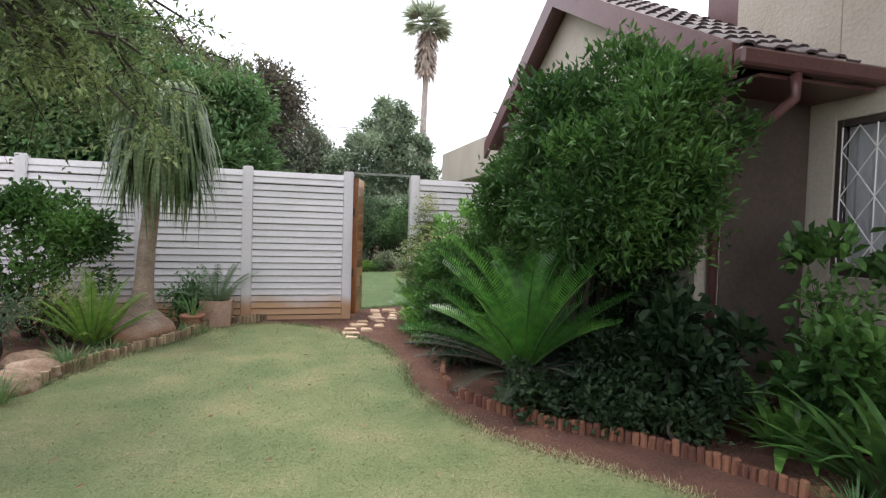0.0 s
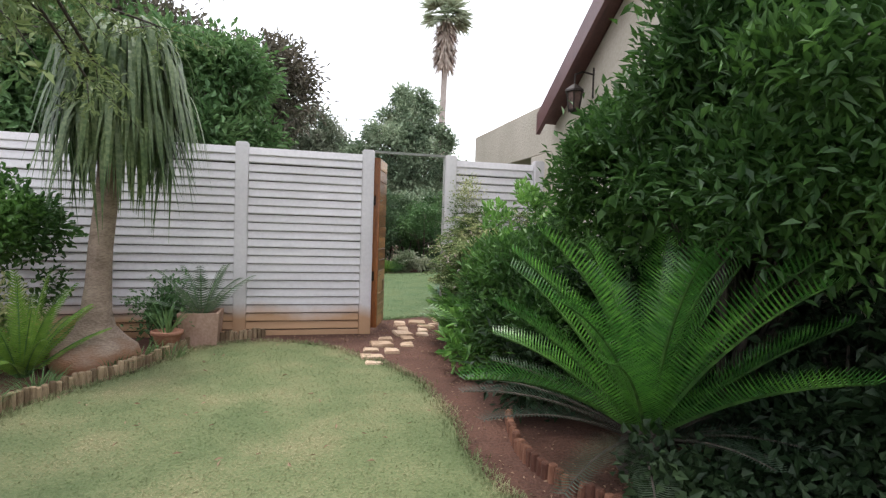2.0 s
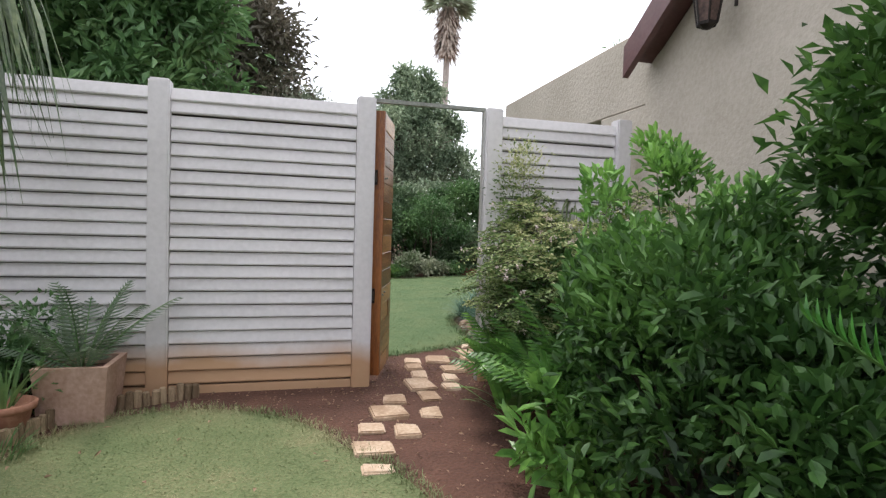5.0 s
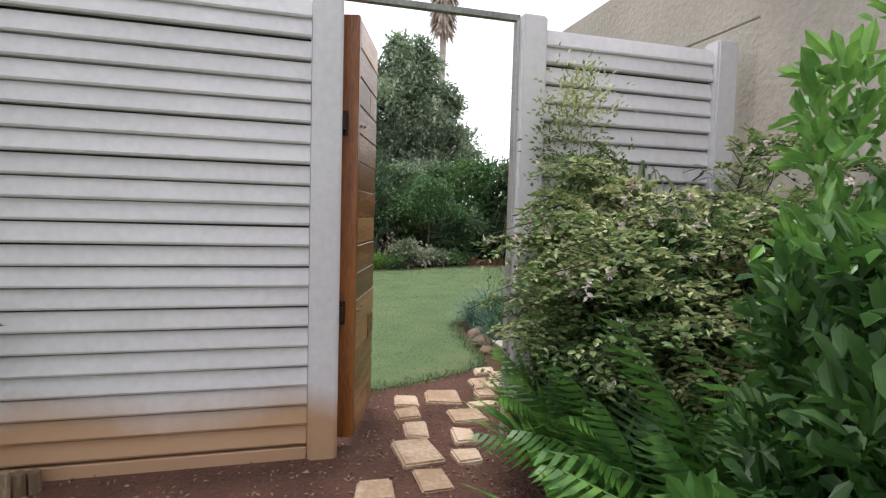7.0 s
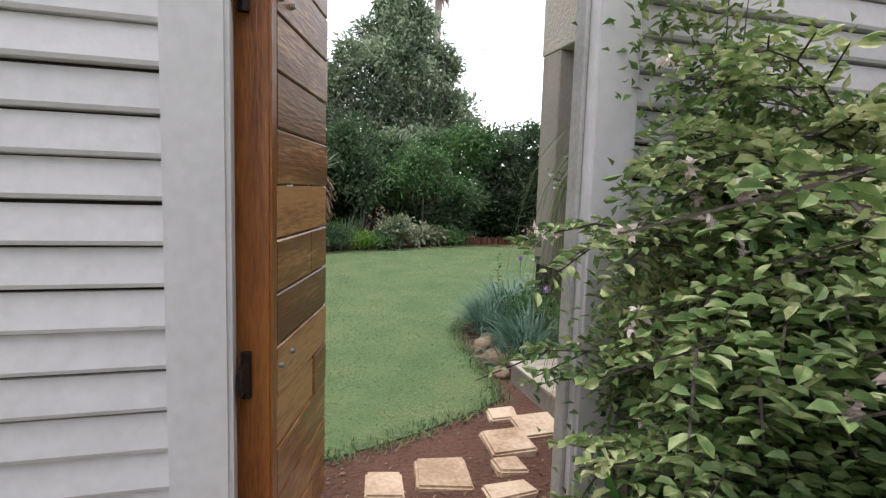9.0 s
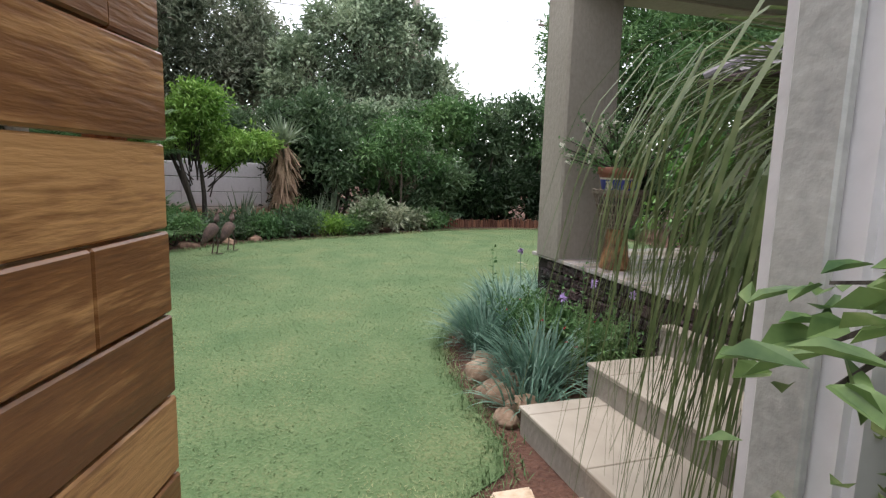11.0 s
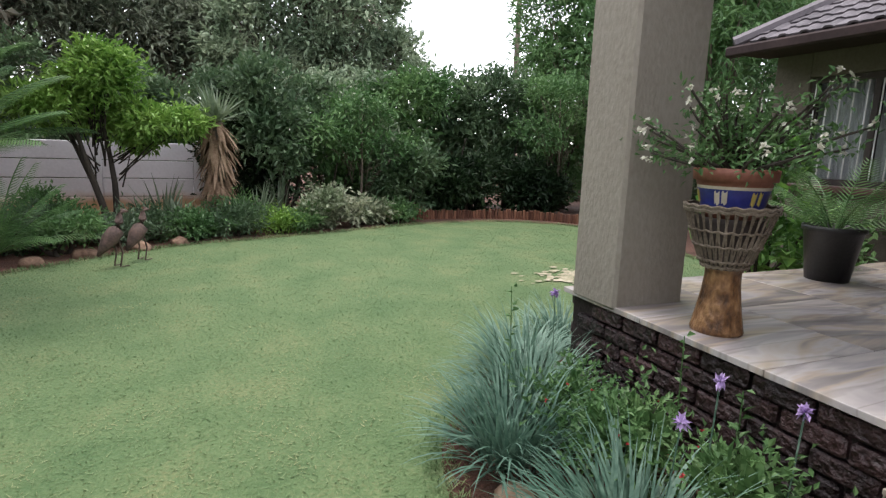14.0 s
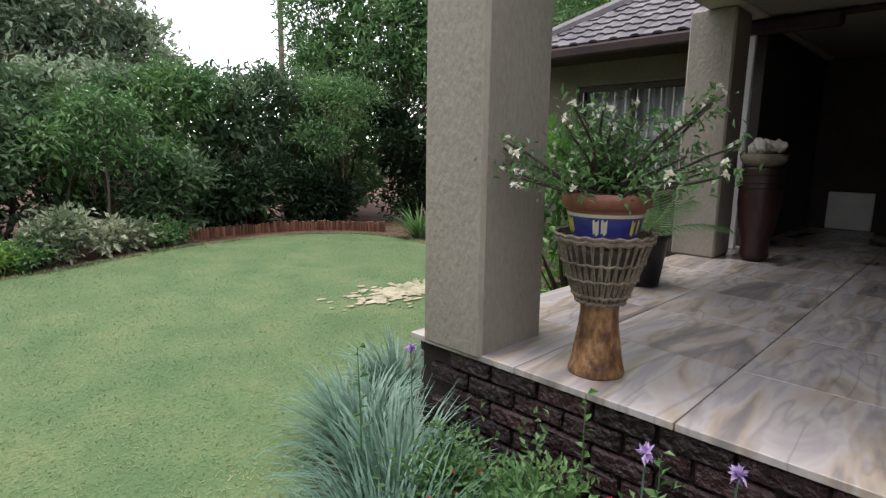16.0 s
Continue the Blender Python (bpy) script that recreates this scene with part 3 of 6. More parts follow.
for _ in range(420):
    cx, cy, r0 = 5.5 + rnd.gauss(0, 0.33), 14.42 + rnd.gauss(0, 0.13), rnd.uniform(0.015, 0.06)
    turn = rnd.uniform(0, 6)
    rim = [(cx + r0 * rnd.uniform(0.6, 1.5) * math.cos(turn + k * math.tau / 7), cy + r0 * rnd.uniform(0.4, 1.0) * math.sin(turn + k * math.tau / 7), 0.018) for k in range(7)]
    s.add(rim + [(cx, cy, 0.024 + rnd.uniform(0, 0.004))], [(k, (k + 1) % 7, 7) for k in range(7)])
tagged(s.make("sand_patch", "sand"), "thin patch of pale sand spread on the lawn", "sand", kind="stuff")

# fallen leaves and crumbs on the bare soil
s = Shape()
n = 900
px, py = np.r_[rng.uniform(0.6, 2.0, n), rng.uniform(-1.2, 2.3, n)], np.r_[rng.uniform(3.0, 9.6, n), rng.uniform(8.2, 9.6, n)]
keep = ~inside(px, py, LAWN_A) & ~inside(px, py, LAWN_B)
pts = np.stack([px, py, np.full(len(px), 0.006)], 1)[keep]
leaves(s, pts, np.stack([np.cos(px * 99), np.sin(px * 99), np.zeros(len(px))], 1)[keep], 0.028, 0.012, spread=0.15)
px, py = rng.uniform(-1.6, 1.6, 90), rng.uniform(2, 8, 90)
leaves(s, np.stack([px, py, np.full(90, 0.035)], 1), np.stack([np.cos(px * 99), np.sin(px * 99), np.zeros(90)], 1), 0.05, 0.018, spread=0.15)
tagged(s.make("leaf_litter", "deadleaf"), "dry fallen leaves scattered on the soil and lawn", "leaf litter", kind="stuff")

# ---- precast fence ----
FY, TOP = 8.75, 2.25
POSTS = [-6.25, -4.81, -3.37, -1.93, -0.50, 0.985, 2.05, 3.28]


def slat_mesh(w, h):
    """One lapped strip: thin at its top, proud at its lower edge, rounded nose."""
    prof = [(0.0, 0.0), (-0.030, 0.004), (-0.034, 0.014), (-0.031, 0.026), (-0.013, h), (0.0, h)]
    s = Shape()
    v = []
    for x in (-w / 2, w / 2):
        v += [(x, p[0], p[1]) for p in prof]
    k = len(prof)
    s.add(v, [(i, i + 1, k + i + 1, k + i) for i in range(k - 1)] + [(k - 1, 0, k, 2 * k - 1), tuple(range(k))[::-1], tuple(range(k, 2 * k))])
    return s.mesh("slat", "fence")


def fence_bay(x0, x1, top):
    root = empty("fence_bay", "pale grey painted precast concrete fence panel with lapped strips, soil-stained below", "fence", "panels of the boundary fence", at=((x0 + x1) / 2, FY, 0))
    count = 22
    h = (top - 0.07) / count
    me = slat_mesh(x1 - x0, h - 0.005)
    for i in range(count):
        ob = new("slat", me)
        ob.parent = root
        ob.location = (0, rnd.uniform(-0.003, 0.003), 0.07 + i * h + rnd.uniform(-0.002, 0.002) + (0.008 if i == count - 2 else 0))
        ob.rotation_euler = (0, radians(rnd.uniform(-0.15, 0.15)), 0)
    # Added dark sheet that makes the shadow lines between slats.
    bk = new("gap_shade_backing", box_mesh("gap_shade_backing", x1 - x0, 0.035, top - 0.06, "mortar_and_gap", 0.003))
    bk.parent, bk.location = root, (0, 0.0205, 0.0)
    pl = new("plinth", box_mesh("plinth", x1 - x0, 0.05, 0.07, "fence", 0.004))
    pl.parent, pl.location = root, (0, -0.008, -0.01)
    return root


def fence_post(x, h):
    ob = new("fence_post", box_mesh("fence_post", 0.145, 0.13, h, "fence", 0.012, 2))
    ob.location = (x, FY, -0.01)
    return tagged(ob, "pale grey painted precast concrete fence post", "fence post", "posts of the boundary fence")


for i, x in enumerate(POSTS):
    fence_post(x, TOP + 0.06)
    if i < len(POSTS) - 1 and i != 5:
        fence_bay(x + 0.075, POSTS[i + 1] - 0.075, TOP)
s = Shape()
s.add([(1.06, 8.73, 2.27), (1.98, 8.73, 2.27), (1.98, 8.77, 2.27), (1.06, 8.77, 2.27), (1.06, 8.73, 2.30), (1.98, 8.73, 2.30), (1.98, 8.77, 2.30), (1.06, 8.77, 2.30)],
      [(3, 2, 1, 0), (4, 5, 6, 7), (0, 1, 5, 4), (1, 2, 6, 5), (2, 3, 7, 6), (3, 0, 4, 7)])
tagged(s.make("gate_lintel_bar", "rail"), "thin weathered steel bar spanning the gate posts", "bar")

# steel channel on the latch post
block("latch_channel", 1.962, 1.976, 8.72, 8.78, 0.0, 2.27, "steel", bevel=0.003, label="thin weathered steel strip on the latch post", category="strip")

# ---- wooden gate, standing open ----
gate = empty("wooden_gate", "varnished brown timber garden gate of horizontal boards, standing open", "gate", at=(1.085, 8.80, 0.06))
gate.rotation_euler = (0, 0, radians(73))
GW, GH = 0.62, 2.16
edge = new("stile", box_mesh("stile", 0.05, 0.10, GH, "gateedge", 0.006, 2))
edge.parent, edge.location = gate, (0.025, -0.012, 0)
edge = new("stile", box_mesh("stile", 0.05, 0.05, GH, "gateedge", 0.006, 2))
edge.parent, edge.location = gate, (GW - 0.025, 0.026, 0)
bh = GH / 15
for i in range(15):
    x = 0.053
    cuts = [GW] if i % 3 else [0.053 + 0.38 + 0.1 * math.sin(i), GW]
    for c in cuts:
        ob = new("board", box_mesh("board", c - x - 0.003, 0.028, bh - 0.005, "gatewood", 0.004))
        ob.parent, ob.location = gate, ((x + c) / 2, -0.045 + rnd.uniform(-0.003, 0.003), i * bh)
        x = c
for z in (0.66, 1.62):
    hg = Shape()
    tube(hg, [(-0.012, 0.0, z - 0.06), (-0.012, 0.0, z + 0.06)], 0.014, 10)
    hg.add([(-0.07, -0.01, z - 0.035), (0.0, -0.01, z - 0.035), (0.0, 0.0, z - 0.035), (-0.07, 0.0, z - 0.035), (-0.07, -0.01, z + 0.035), (0.0, -0.01, z + 0.035), (0.0, 0.0, z + 0.035), (-0.07, 0.0, z + 0.035)],
           [(3, 2, 1, 0), (4, 5, 6, 7), (0, 1, 5, 4), (1, 2, 6, 5), (2, 3, 7, 6), (3, 0, 4, 7)])
    hg.make("hinge", "iron", gate)
    nl = Shape()
    for k in range(2):
        tube(nl, [(0.075 + 0.1 * k, -0.058, z + 0.01 * k), (0.075 + 0.1 * k, -0.072, z + 0.012 * k)], [0.009, 0.007], 8)
    nl.make("bolt", "rail", gate)

# ---- stepping stones ----
STONES = [(0.92, 7.43, .24, .20), (0.90, 7.15, .18, .11), (0.95, 7.76, .16, .18), (1.16, 7.66, .16, .2), (1.10, 8.02, .25, .24), (1.39, 7.98, .14, .18), (1.19, 8.29, .17, .19), (1.47, 8.35, .15, .2),
          (1.46, 8.65, .21, .28), (1.76, 8.80, .13, .17), (1.52, 8.94, .14, .2), (1.87, 9.10, .22, .24), (1.52, 9.19, .15, .17), (1.56, 9.42, .16, .19), (1.82, 9.46, .23, .24), (2.05, 9.28, .2, .14),
          (2.20, 9.67, .22, .25), (2.43, 9.82, .23, .22), (2.30, 9.98, .16, .14), (1.70, 8.55, .14, .14), (2.12, 9.45, .14, .12)]
for x, y, w, d in STONES:
    ob = new("stepping_stone", box_mesh("stepping_stone", w, d, 0.05, "paver", 0.010, 2, 0.012))
    ob.location, ob.rotation_euler = (x, y, -0.026), (0, 0, radians(rnd.uniform(-9, 3)))
    tagged(ob, "worn pale sandstone paver set into red soil", "stepping stone", "stepping stones through the gate")


# ---- log edging ----
def edging(pts, h, mat, label, step=0.052):
    root = empty("log_edging", label, "edging")
    line, total = smooth_line(pts, 2)
    line, _ = smooth_line(pts, int(total / step))
    kinds = []
    for k in range(5):
        s = Shape()
        hh = h * (0.9 + 0.06 * k)
        tube(s, [(0, 0, -0.03), (0, 0, hh * 0.6), (0.003, 0.002, hh - 0.006), (0.003, 0.002, hh)], [0.027, 0.026, 0.025, 0.018], 8)
        kinds.append(s.mesh("log", mat))
    for i, (x, y) in enumerate(line):
        ob = new("log", rnd.choice(kinds))
        ob.parent = root
        ob.location, ob.rotation_euler = (x, y, 0), (radians(rnd.uniform(-4, 4)), radians(rnd.uniform(-4, 4)), rnd.uniform(0, 6))
    return root


edging([(-2.0, 5.25), (-1.96, 5.67), (-1.68, 6.43), (-1.13, 7.38), (-1.0, 8.2), (-0.6, 8.45), (-0.22, 8.62)], 0.105, "log", "row of short weathered upright log ends edging the flower bed")
edging([(1.62, 5.4), (1.47, 4.9), (1.47, 4.5), (1.73, 3.94), (2.02, 3.57), (2.53, 3.1), (2.85, 2.36), (3.1, 1.6)], 0.09, "logred", "row of short dark log ends edging the shrub bed")
edging([(4.2, 18.75), (5.2, 19.05), (6.4, 19.0), (7.4, 18.6), (7.9, 17.8)], 0.16, "logred", "row of reddish log ends along the far bed")

# ---- house: gabled wing beside the first garden ----
def prism(name, poly, axis, a0, a1, mat, parent=None, label="", category="", kind=""):
    """A flat outline given thickness along x, y or z."""
    s, k = Shape(), len(poly)
    put = {"x": lambda p, a: (a, p[0], p[1]), "y": lambda p, a: (p[0], a, p[1]), "z": lambda p, a: (p[0], p[1], a)}[axis]
    s.add([put(p, a0) for p in poly] + [put(p, a1) for p in poly], [tuple(range(k))[::-1], tuple(range(k, 2 * k))] + [(i, (i + 1) % k, k + (i + 1) % k, k + i) for i in range(k)])
    ob = s.make(name, mat, parent)
    bm = bmesh.new()
    bm.from_mesh(ob.data)
    bmesh.ops.recalc_face_normals(bm, faces=bm.faces[:])
    bm.to_mesh(ob.data)
    bm.free()
    return tagged(ob, label, category, kind=kind)


RIDGE_Y, RIDGE_Z, EAVE_Z = 6.3, 4.46, 2.87
S_EAVE, N_EAVE = 3.4, 8.55
house = empty("house_wing", "beige rendered gabled house wing with brown tiled roof and maroon fascia", "house", kind="structure")
prism("wall", [(3.95, 0), (5.1, 0), (5.1, 3.664), (3.95, 3.06)], "x", 3.42, 3.67, "stucco", house)
prism("wall", [(6.1, 0), (8.62, 0), (8.62, 2.74), (8.4, 2.86), (RIDGE_Y, 4.34), (6.1, 4.233)], "x", 3.42, 3.67, "stucco", house)
prism("wall", [(5.101, 0), (6.099, 0), (6.099, 1.0), (5.101, 1.0)], "x", 3.42, 3.67, "stucco", house)
prism("wall", [(5.101, 1.85), (6.099, 1.85), (6.099, 4.233), (5.101, 3.664)], "x", 3.42, 3.67, "stucco", house)
# Behind the window: dark colour stands for the unlit room.
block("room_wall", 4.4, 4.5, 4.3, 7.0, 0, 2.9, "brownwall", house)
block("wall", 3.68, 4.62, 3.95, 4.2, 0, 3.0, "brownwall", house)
# Thin dark sheet: shade on the beige wall's foot, put into colour.
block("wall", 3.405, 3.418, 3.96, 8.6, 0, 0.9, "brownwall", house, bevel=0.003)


def roof_slope(parent, x0, x1, y_e, z_e, y_r, z_r, mat, course=0.19, wide=0.30):
    """Overlapping tiles in courses from eave to ridge, with a deck below; x along the eave."""
    dy, dz = y_r - y_e, z_r - z_e
    ln = math.hypot(dy, dz)
    ang = math.atan2(dz, abs(dy))
    sgn = 1 if dy > 0 else -1
    deck = Shape()
    deck.add([(x0, y_e, z_e - 0.05), (x1, y_e, z_e - 0.05), (x1, y_r, z_r - 0.05), (x0, y_r, z_r - 0.05), (x0, y_e, z_e - 0.01), (x1, y_e, z_e - 0.01), (x1, y_r, z_r - 0.01), (x0, y_r, z_r - 0.01)],
             [(3, 2, 1, 0), (4, 5, 6, 7), (0, 1, 5, 4), (1, 2, 6, 5), (2, 3, 7, 6), (3, 0, 4, 7)])
    deck.make("roof_deck", "fascia", parent)
    s = Shape()
    prof = [(-0.5, 0.0), (-0.32, 0.035), (-0.12, 0.035), (0.02, 0.008), (0.40, 0.004), (0.5, 0.012)]
    v = [(p[0] * wide, 0.0, p[1] + 0.032) for p in prof] + [(p[0] * wide, course * 1.25, p[1] + 0.002) for p in prof] + [(p[0] * wide, 0.0, p[1] + 0.012) for p in prof]
    k = len(prof)
    s.add(v, [(i, i + 1, k + i + 1, k + i) for i in range(k - 1)] + [(2 * k + i, 2 * k + i + 1, i + 1, i) for i in range(k - 1)])
    me = s.mesh("tile", mat)
    for r in range(int(ln / course)):
        for c in range(int((x1 - x0) / wide)):
            ob = new("tile", me)
            ob.parent = parent
            u = (r * course - 0.02) / ln
            ob.location = (x0 + (c + 0.5) * wide, y_e + dy * u, z_e + dz * u)
            ob.rotation_euler = (ang, 0, 0) if sgn > 0 else (ang, 0, math.pi)
    return me


roof_slope(house, 3.22, 4.62, S_EAVE, EAVE_Z, RIDGE_Y, RIDGE_Z, "rooftile")
roof_slope(house, 3.22, 4.62, N_EAVE, EAVE_Z, RIDGE_Y, RIDGE_Z, "rooftile", course=0.5, wide=0.75)
# verge boards along the gable, gutter and downpipe
for y_e in (S_EAVE - 0.03, N_EAVE + 0.03):
    prism("verge_board", [(y_e, EAVE_Z - 0.24), (y_e, EAVE_Z + 0.02), (RIDGE_Y, RIDGE_Z + 0.04), (RIDGE_Y, RIDGE_Z - 0.22)], "x", 3.16, 3.215, "fascia", house)
prism("soffit", [(S_EAVE, EAVE_Z - 0.10), (S_EAVE, EAVE_Z - 0.07), (RIDGE_Y, RIDGE_Z - 0.07), (N_EAVE, EAVE_Z - 0.07), (N_EAVE, EAVE_Z - 0.10), (RIDGE_Y, RIDGE_Z - 0.10)], "x", 3.218, 3.42, "fascia", house)
block("gutter", 3.16, 4.63, 3.26, 3.368, EAVE_Z - 0.16, EAVE_Z - 0.03, "fascia", house, bevel=0.02)
block("soffit_board", 3.43, 4.61, 3.37, 3.945, EAVE_Z - 0.20, EAVE_Z - 0.17, "fascia", house, bevel=0.003)
s = Shape()
tube(s, [(3.72, 3.32, EAVE_Z - 0.15), (3.72, 3.32, EAVE_Z - 0.34), (3.56, 3.84, EAVE_Z - 0.75), (3.56, 3.90, EAVE_Z - 0.95), (3.56, 3.90, 0.0)], 0.042, 10)
s.make("downpipe", "fascia", house, True)

# tall part of the house with a barred window
tall = empty("tall_house_part", "two-storey beige rendered house part with a barred window", "house", kind="structure")
block("wall", 4.64, 4.9, 3.72, 4.9, 0, 6.4, "stucco", tall)
block("wall", 4.64, 4.9, 2.1, 3.719, 2.5, 6.4, "stucco", tall)
block("wall", 4.64, 4.9, 2.1, 3.719, 0, 1.15, "stucco", tall)
block("wall", 4.64, 4.9, -5.0, 2.099, 0, 6.4, "stucco", tall)
block("moulding", 4.60, 4.639, -5.0, 4.0, 2.74, 2.80, "stucco", tall, bevel=0.01)
block("chimney", 4.95, 5.9, 4.92, 5.7, 3.5, 6.2, "fascia", tall)
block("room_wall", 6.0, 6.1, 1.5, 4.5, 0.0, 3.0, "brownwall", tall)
win = empty("window_1", "timber window with white lattice burglar bars and net curtain", "window", kind="structure", at=(4.68, 2.91, 1.15))


def bars(parent, y0, y1, z0, z1, x, nd, lattice=True):
    s = Shape()
    for k in range(nd + 1):
        y = y0 + (y1 - y0) * k / nd
        tube(s, [(x, y, z0), (x, y, z1)], 0.007, 5)
    for k in range(nd if lattice else 0):
        ya, yb = y0 + (y1 - y0) * k / nd, y0 + (y1 - y0) * (k + 1) / nd
        rows = 3
        for r in range(rows):
            za, zb = z0 + (z1 - z0) * r / rows, z0 + (z1 - z0) * (r + 1) / rows
            mz, my = (za + zb) / 2, (ya + yb) / 2
            tube(s, [(x, ya, mz), (x, my, za), (x, yb, mz), (x, my, zb), (x, ya, mz)], 0.006, 5)
    s.make("burglar_bar", "white", parent)


def window_parts(parent, half, h, mat="dark", nd=5, lattice=True):
    for a, b, c, d in ((-half, -half + 0.06, 0, h), (half - 0.06, half, 0, h), (-half + 0.061, half - 0.061, 0, 0.06), (-half + 0.061, half - 0.061, h - 0.06, h), (-0.03, 0.03, 0.061, h - 0.061)):
        block("frame_bar", -0.03, 0.05, a, b, c, d, mat, parent, bevel=0.005)
    pane = block("pane", 0.008, 0.014, -half + 0.061, half - 0.061, 0.061, h - 0.061, "glass", parent, bevel=0)
    pane.visible_shadow = False
    s = Shape()
    k = 60
    v = [(0.12 + 0.025 * math.sin(i * 1.1), -half + 2 * half * i / k, z) for i in range(k + 1) for z in (0.02, h - 0.02)]
    s.add(v, [(2 * i, 2 * i + 2, 2 * i + 3, 2 * i + 1) for i in range(k)])
    s.make("curtain", "curtain", parent)
    bars(parent, -half + 0.07, half - 0.07, 0.07, h - 0.07, -0.05, nd, lattice)


window_parts(win, 0.808, 1.348)
win3 = empty("window_3", "white-framed window with white burglar bars and pale curtain", "window", kind="structure", at=(3.47, 5.6, 1.001))
window_parts(win3, 0.498, 0.848, "white", 5)

# wall lantern on the gable
lan = empty("wall_lantern", "dark iron wall lantern hanging from a bracket on the gable", "lantern", at=(3.42, 7.6, 2.86))
s = Shape()
tube(s, [(0, 0, 0.32), (-0.14, 0, 0.34), (-0.24, 0, 0.30), (-0.24, 0, 0.20)], 0.011, 6)
tube(s, [(-0.004, 0, 0.40), (-0.004, 0, 0.05)], 0.014, 6)
s.make("bracket", "iron", lan)
s = Shape()
revolve(s, [(0.0, 0.20), (0.035, 0.18), (0.115, 0.12), (0.12, 0.10), (0.10, 0.10)], 6, (-0.24, 0, 0))
revolve(s, [(0.07, -0.12), (0.075, -0.10), (0.03, -0.14), (0, -0.15)], 6, (-0.24, 0, 0))
for k in range(6):
    a = k * math.tau / 6
    tube(s, [(-0.24 + 0.10 * math.cos(a), 0.10 * math.sin(a), 0.10), (-0.24 + 0.068 * math.cos(a), 0.068 * math.sin(a), -0.11)], 0.008, 4)
s.make("cage", "iron", lan)
s = Shape()
revolve(s, [(0.09, 0.098), (0.062, -0.105)], 6, (-0.24, 0, 0))
s.make("shade", "rust", lan)

# ---- patio ----
PZ = 0.56
patio = empty("patio", "raised patio with slate-look tiles on a dark brick base", "patio", kind="structure")
block("base", 3.53, 9.6, 8.66, 12.20, -0.02, PZ - 0.03, "mortar_and_gap", patio, bevel=0.004)
bl, bhh = 0.225, 0.078
brick = [box_mesh("brick", bl - 0.012, 0.05, bhh - 0.010, "brick", 0.009, 1, 0.004) for _ in range(4)]
for r in range(7):
    for c in range(18):
        y = 8.75 + (c + (0.5 if r % 2 else 0)) * bl
        if y > 12.1:
            continue
        ob = new("brick", rnd.choice(brick))
        ob.parent, ob.rotation_euler = patio, (0, 0, radians(90))
        ob.location = (3.522 + rnd.uniform(-0.004, 0.004), y, -0.01 + r * bhh)
for r in range(7):
    for c in range(13):
        x = 3.65 + (c + (0.5 if r % 2 else 0)) * bl
        ob = new("brick", rnd.choice(brick))
        ob.parent = patio
        ob.location = (x, 12.213 + rnd.uniform(-0.004, 0.004), -0.01 + r * bhh)
TX, TY = 0.60, 0.60
nx, ny = 10, 6
for i in range(nx):
    for j in range(ny):
        x0, y0 = 3.485 + i * TX, 8.66 + j * TY
        x1, y1 = min(x0 + TX - 0.004, 9.59), min(y0 + TY - 0.004, 12.235)
        block("tile", x0, x1, y0, y1, PZ - 0.026, PZ, "slate", patio, bevel=0.002)
# steps
for x0, z1, y1 in ((2.56, 0.14, 10.48), (2.95, 0.28, 10.56), (3.40, 0.42, 10.62)):
    st = empty("step", "beige tiled garden step up to the patio", "step", "steps up to the patio", kind="structure")
    block("riser", x0, 3.48, 9.48, y1, -0.02, z1 - 0.02, "rough_stucco", st, bevel=0.006)
    y = 9.48
    while y < y1 - 0.05:
        e = min(y + 0.45, y1)
        block("tile", x0 - 0.012, 3.482, y, e - 0.004, z1 - 0.019, z1, "steptile", st, bevel=0.003)
        y = e

# pillars, beam, ceiling and inner walls
def pillar(name, x0, x1, y0, y1, z0, z1):
    return block(name, x0, x1, y0, y1, z0, z1, "rough_stucco", None, 0.015, "thick beige trowelled plaster patio pillar", "pillar", "structure")


pillar("pillar_1", 3.475, 3.89, 11.82, 12.15, PZ - 0.02, 2.45)
pillar("pillar_2", 6.43, 6.78, 11.95, 12.29, PZ + 0.001, 2.45)
block("patio_beam_front", 3.475, 3.80, 8.63, 12.17, 2.451, 3.15, "stucco", None, 0.01, "beige rendered parapet beam over the patio opening", "beam", "structure")
block("wall_front", 3.475, 3.80, 8.63, 9.44, PZ + 0.001, 2.449, "stucco", None, 0.01, "beige rendered wall between fence and patio opening", "wall", "structure")
block("patio_beam_side", 3.801, 9.6, 11.9, 12.17, 2.451, 3.1, "stucco", None, 0.01, "beige rendered beam along the patio side", "beam", "structure")
block("ceiling", 3.81, 9.6, 8.66, 11.89, 2.46, 2.6, "ceiling", None, 0.005, "brown-grey painted patio ceiling", "ceiling", "structure")
# Back and inner side walls: the interior's shade is in their colour.
block("wall_back", 9.61, 9.8, 8.5, 13.0, 0, 3.2, "dark", None, 0.005, "back wall of the patio with shade put into its dark colour", "wall", "structure")
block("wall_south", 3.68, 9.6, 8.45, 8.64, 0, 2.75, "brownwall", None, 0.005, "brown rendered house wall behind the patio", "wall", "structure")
block("wall_north", 7.3, 9.6, 11.97, 12.15, PZ, 2.449, "dark", None, 0.005, "inner side wall of the patio, coloured dark for the unlit interior", "wall", "structure")
block("door_1", 7.02, 7.06, 11.98, 12.12, PZ + 0.001, 2.44, "white", None, 0.01, "white painted edge of an open patio door", "door", "structure")
block("roof_slab", 3.81, 9.8, 8.64, 11.89, 2.601, 2.75, "stucco", None, 0.005, "flat patio roof slab behind the parapet", "roof", "structure")

# ---- far wing of the house ----
wing = empty("far_house_wing", "beige house wing with grey tiled hip roof and brown gutter", "house", kind="structure")
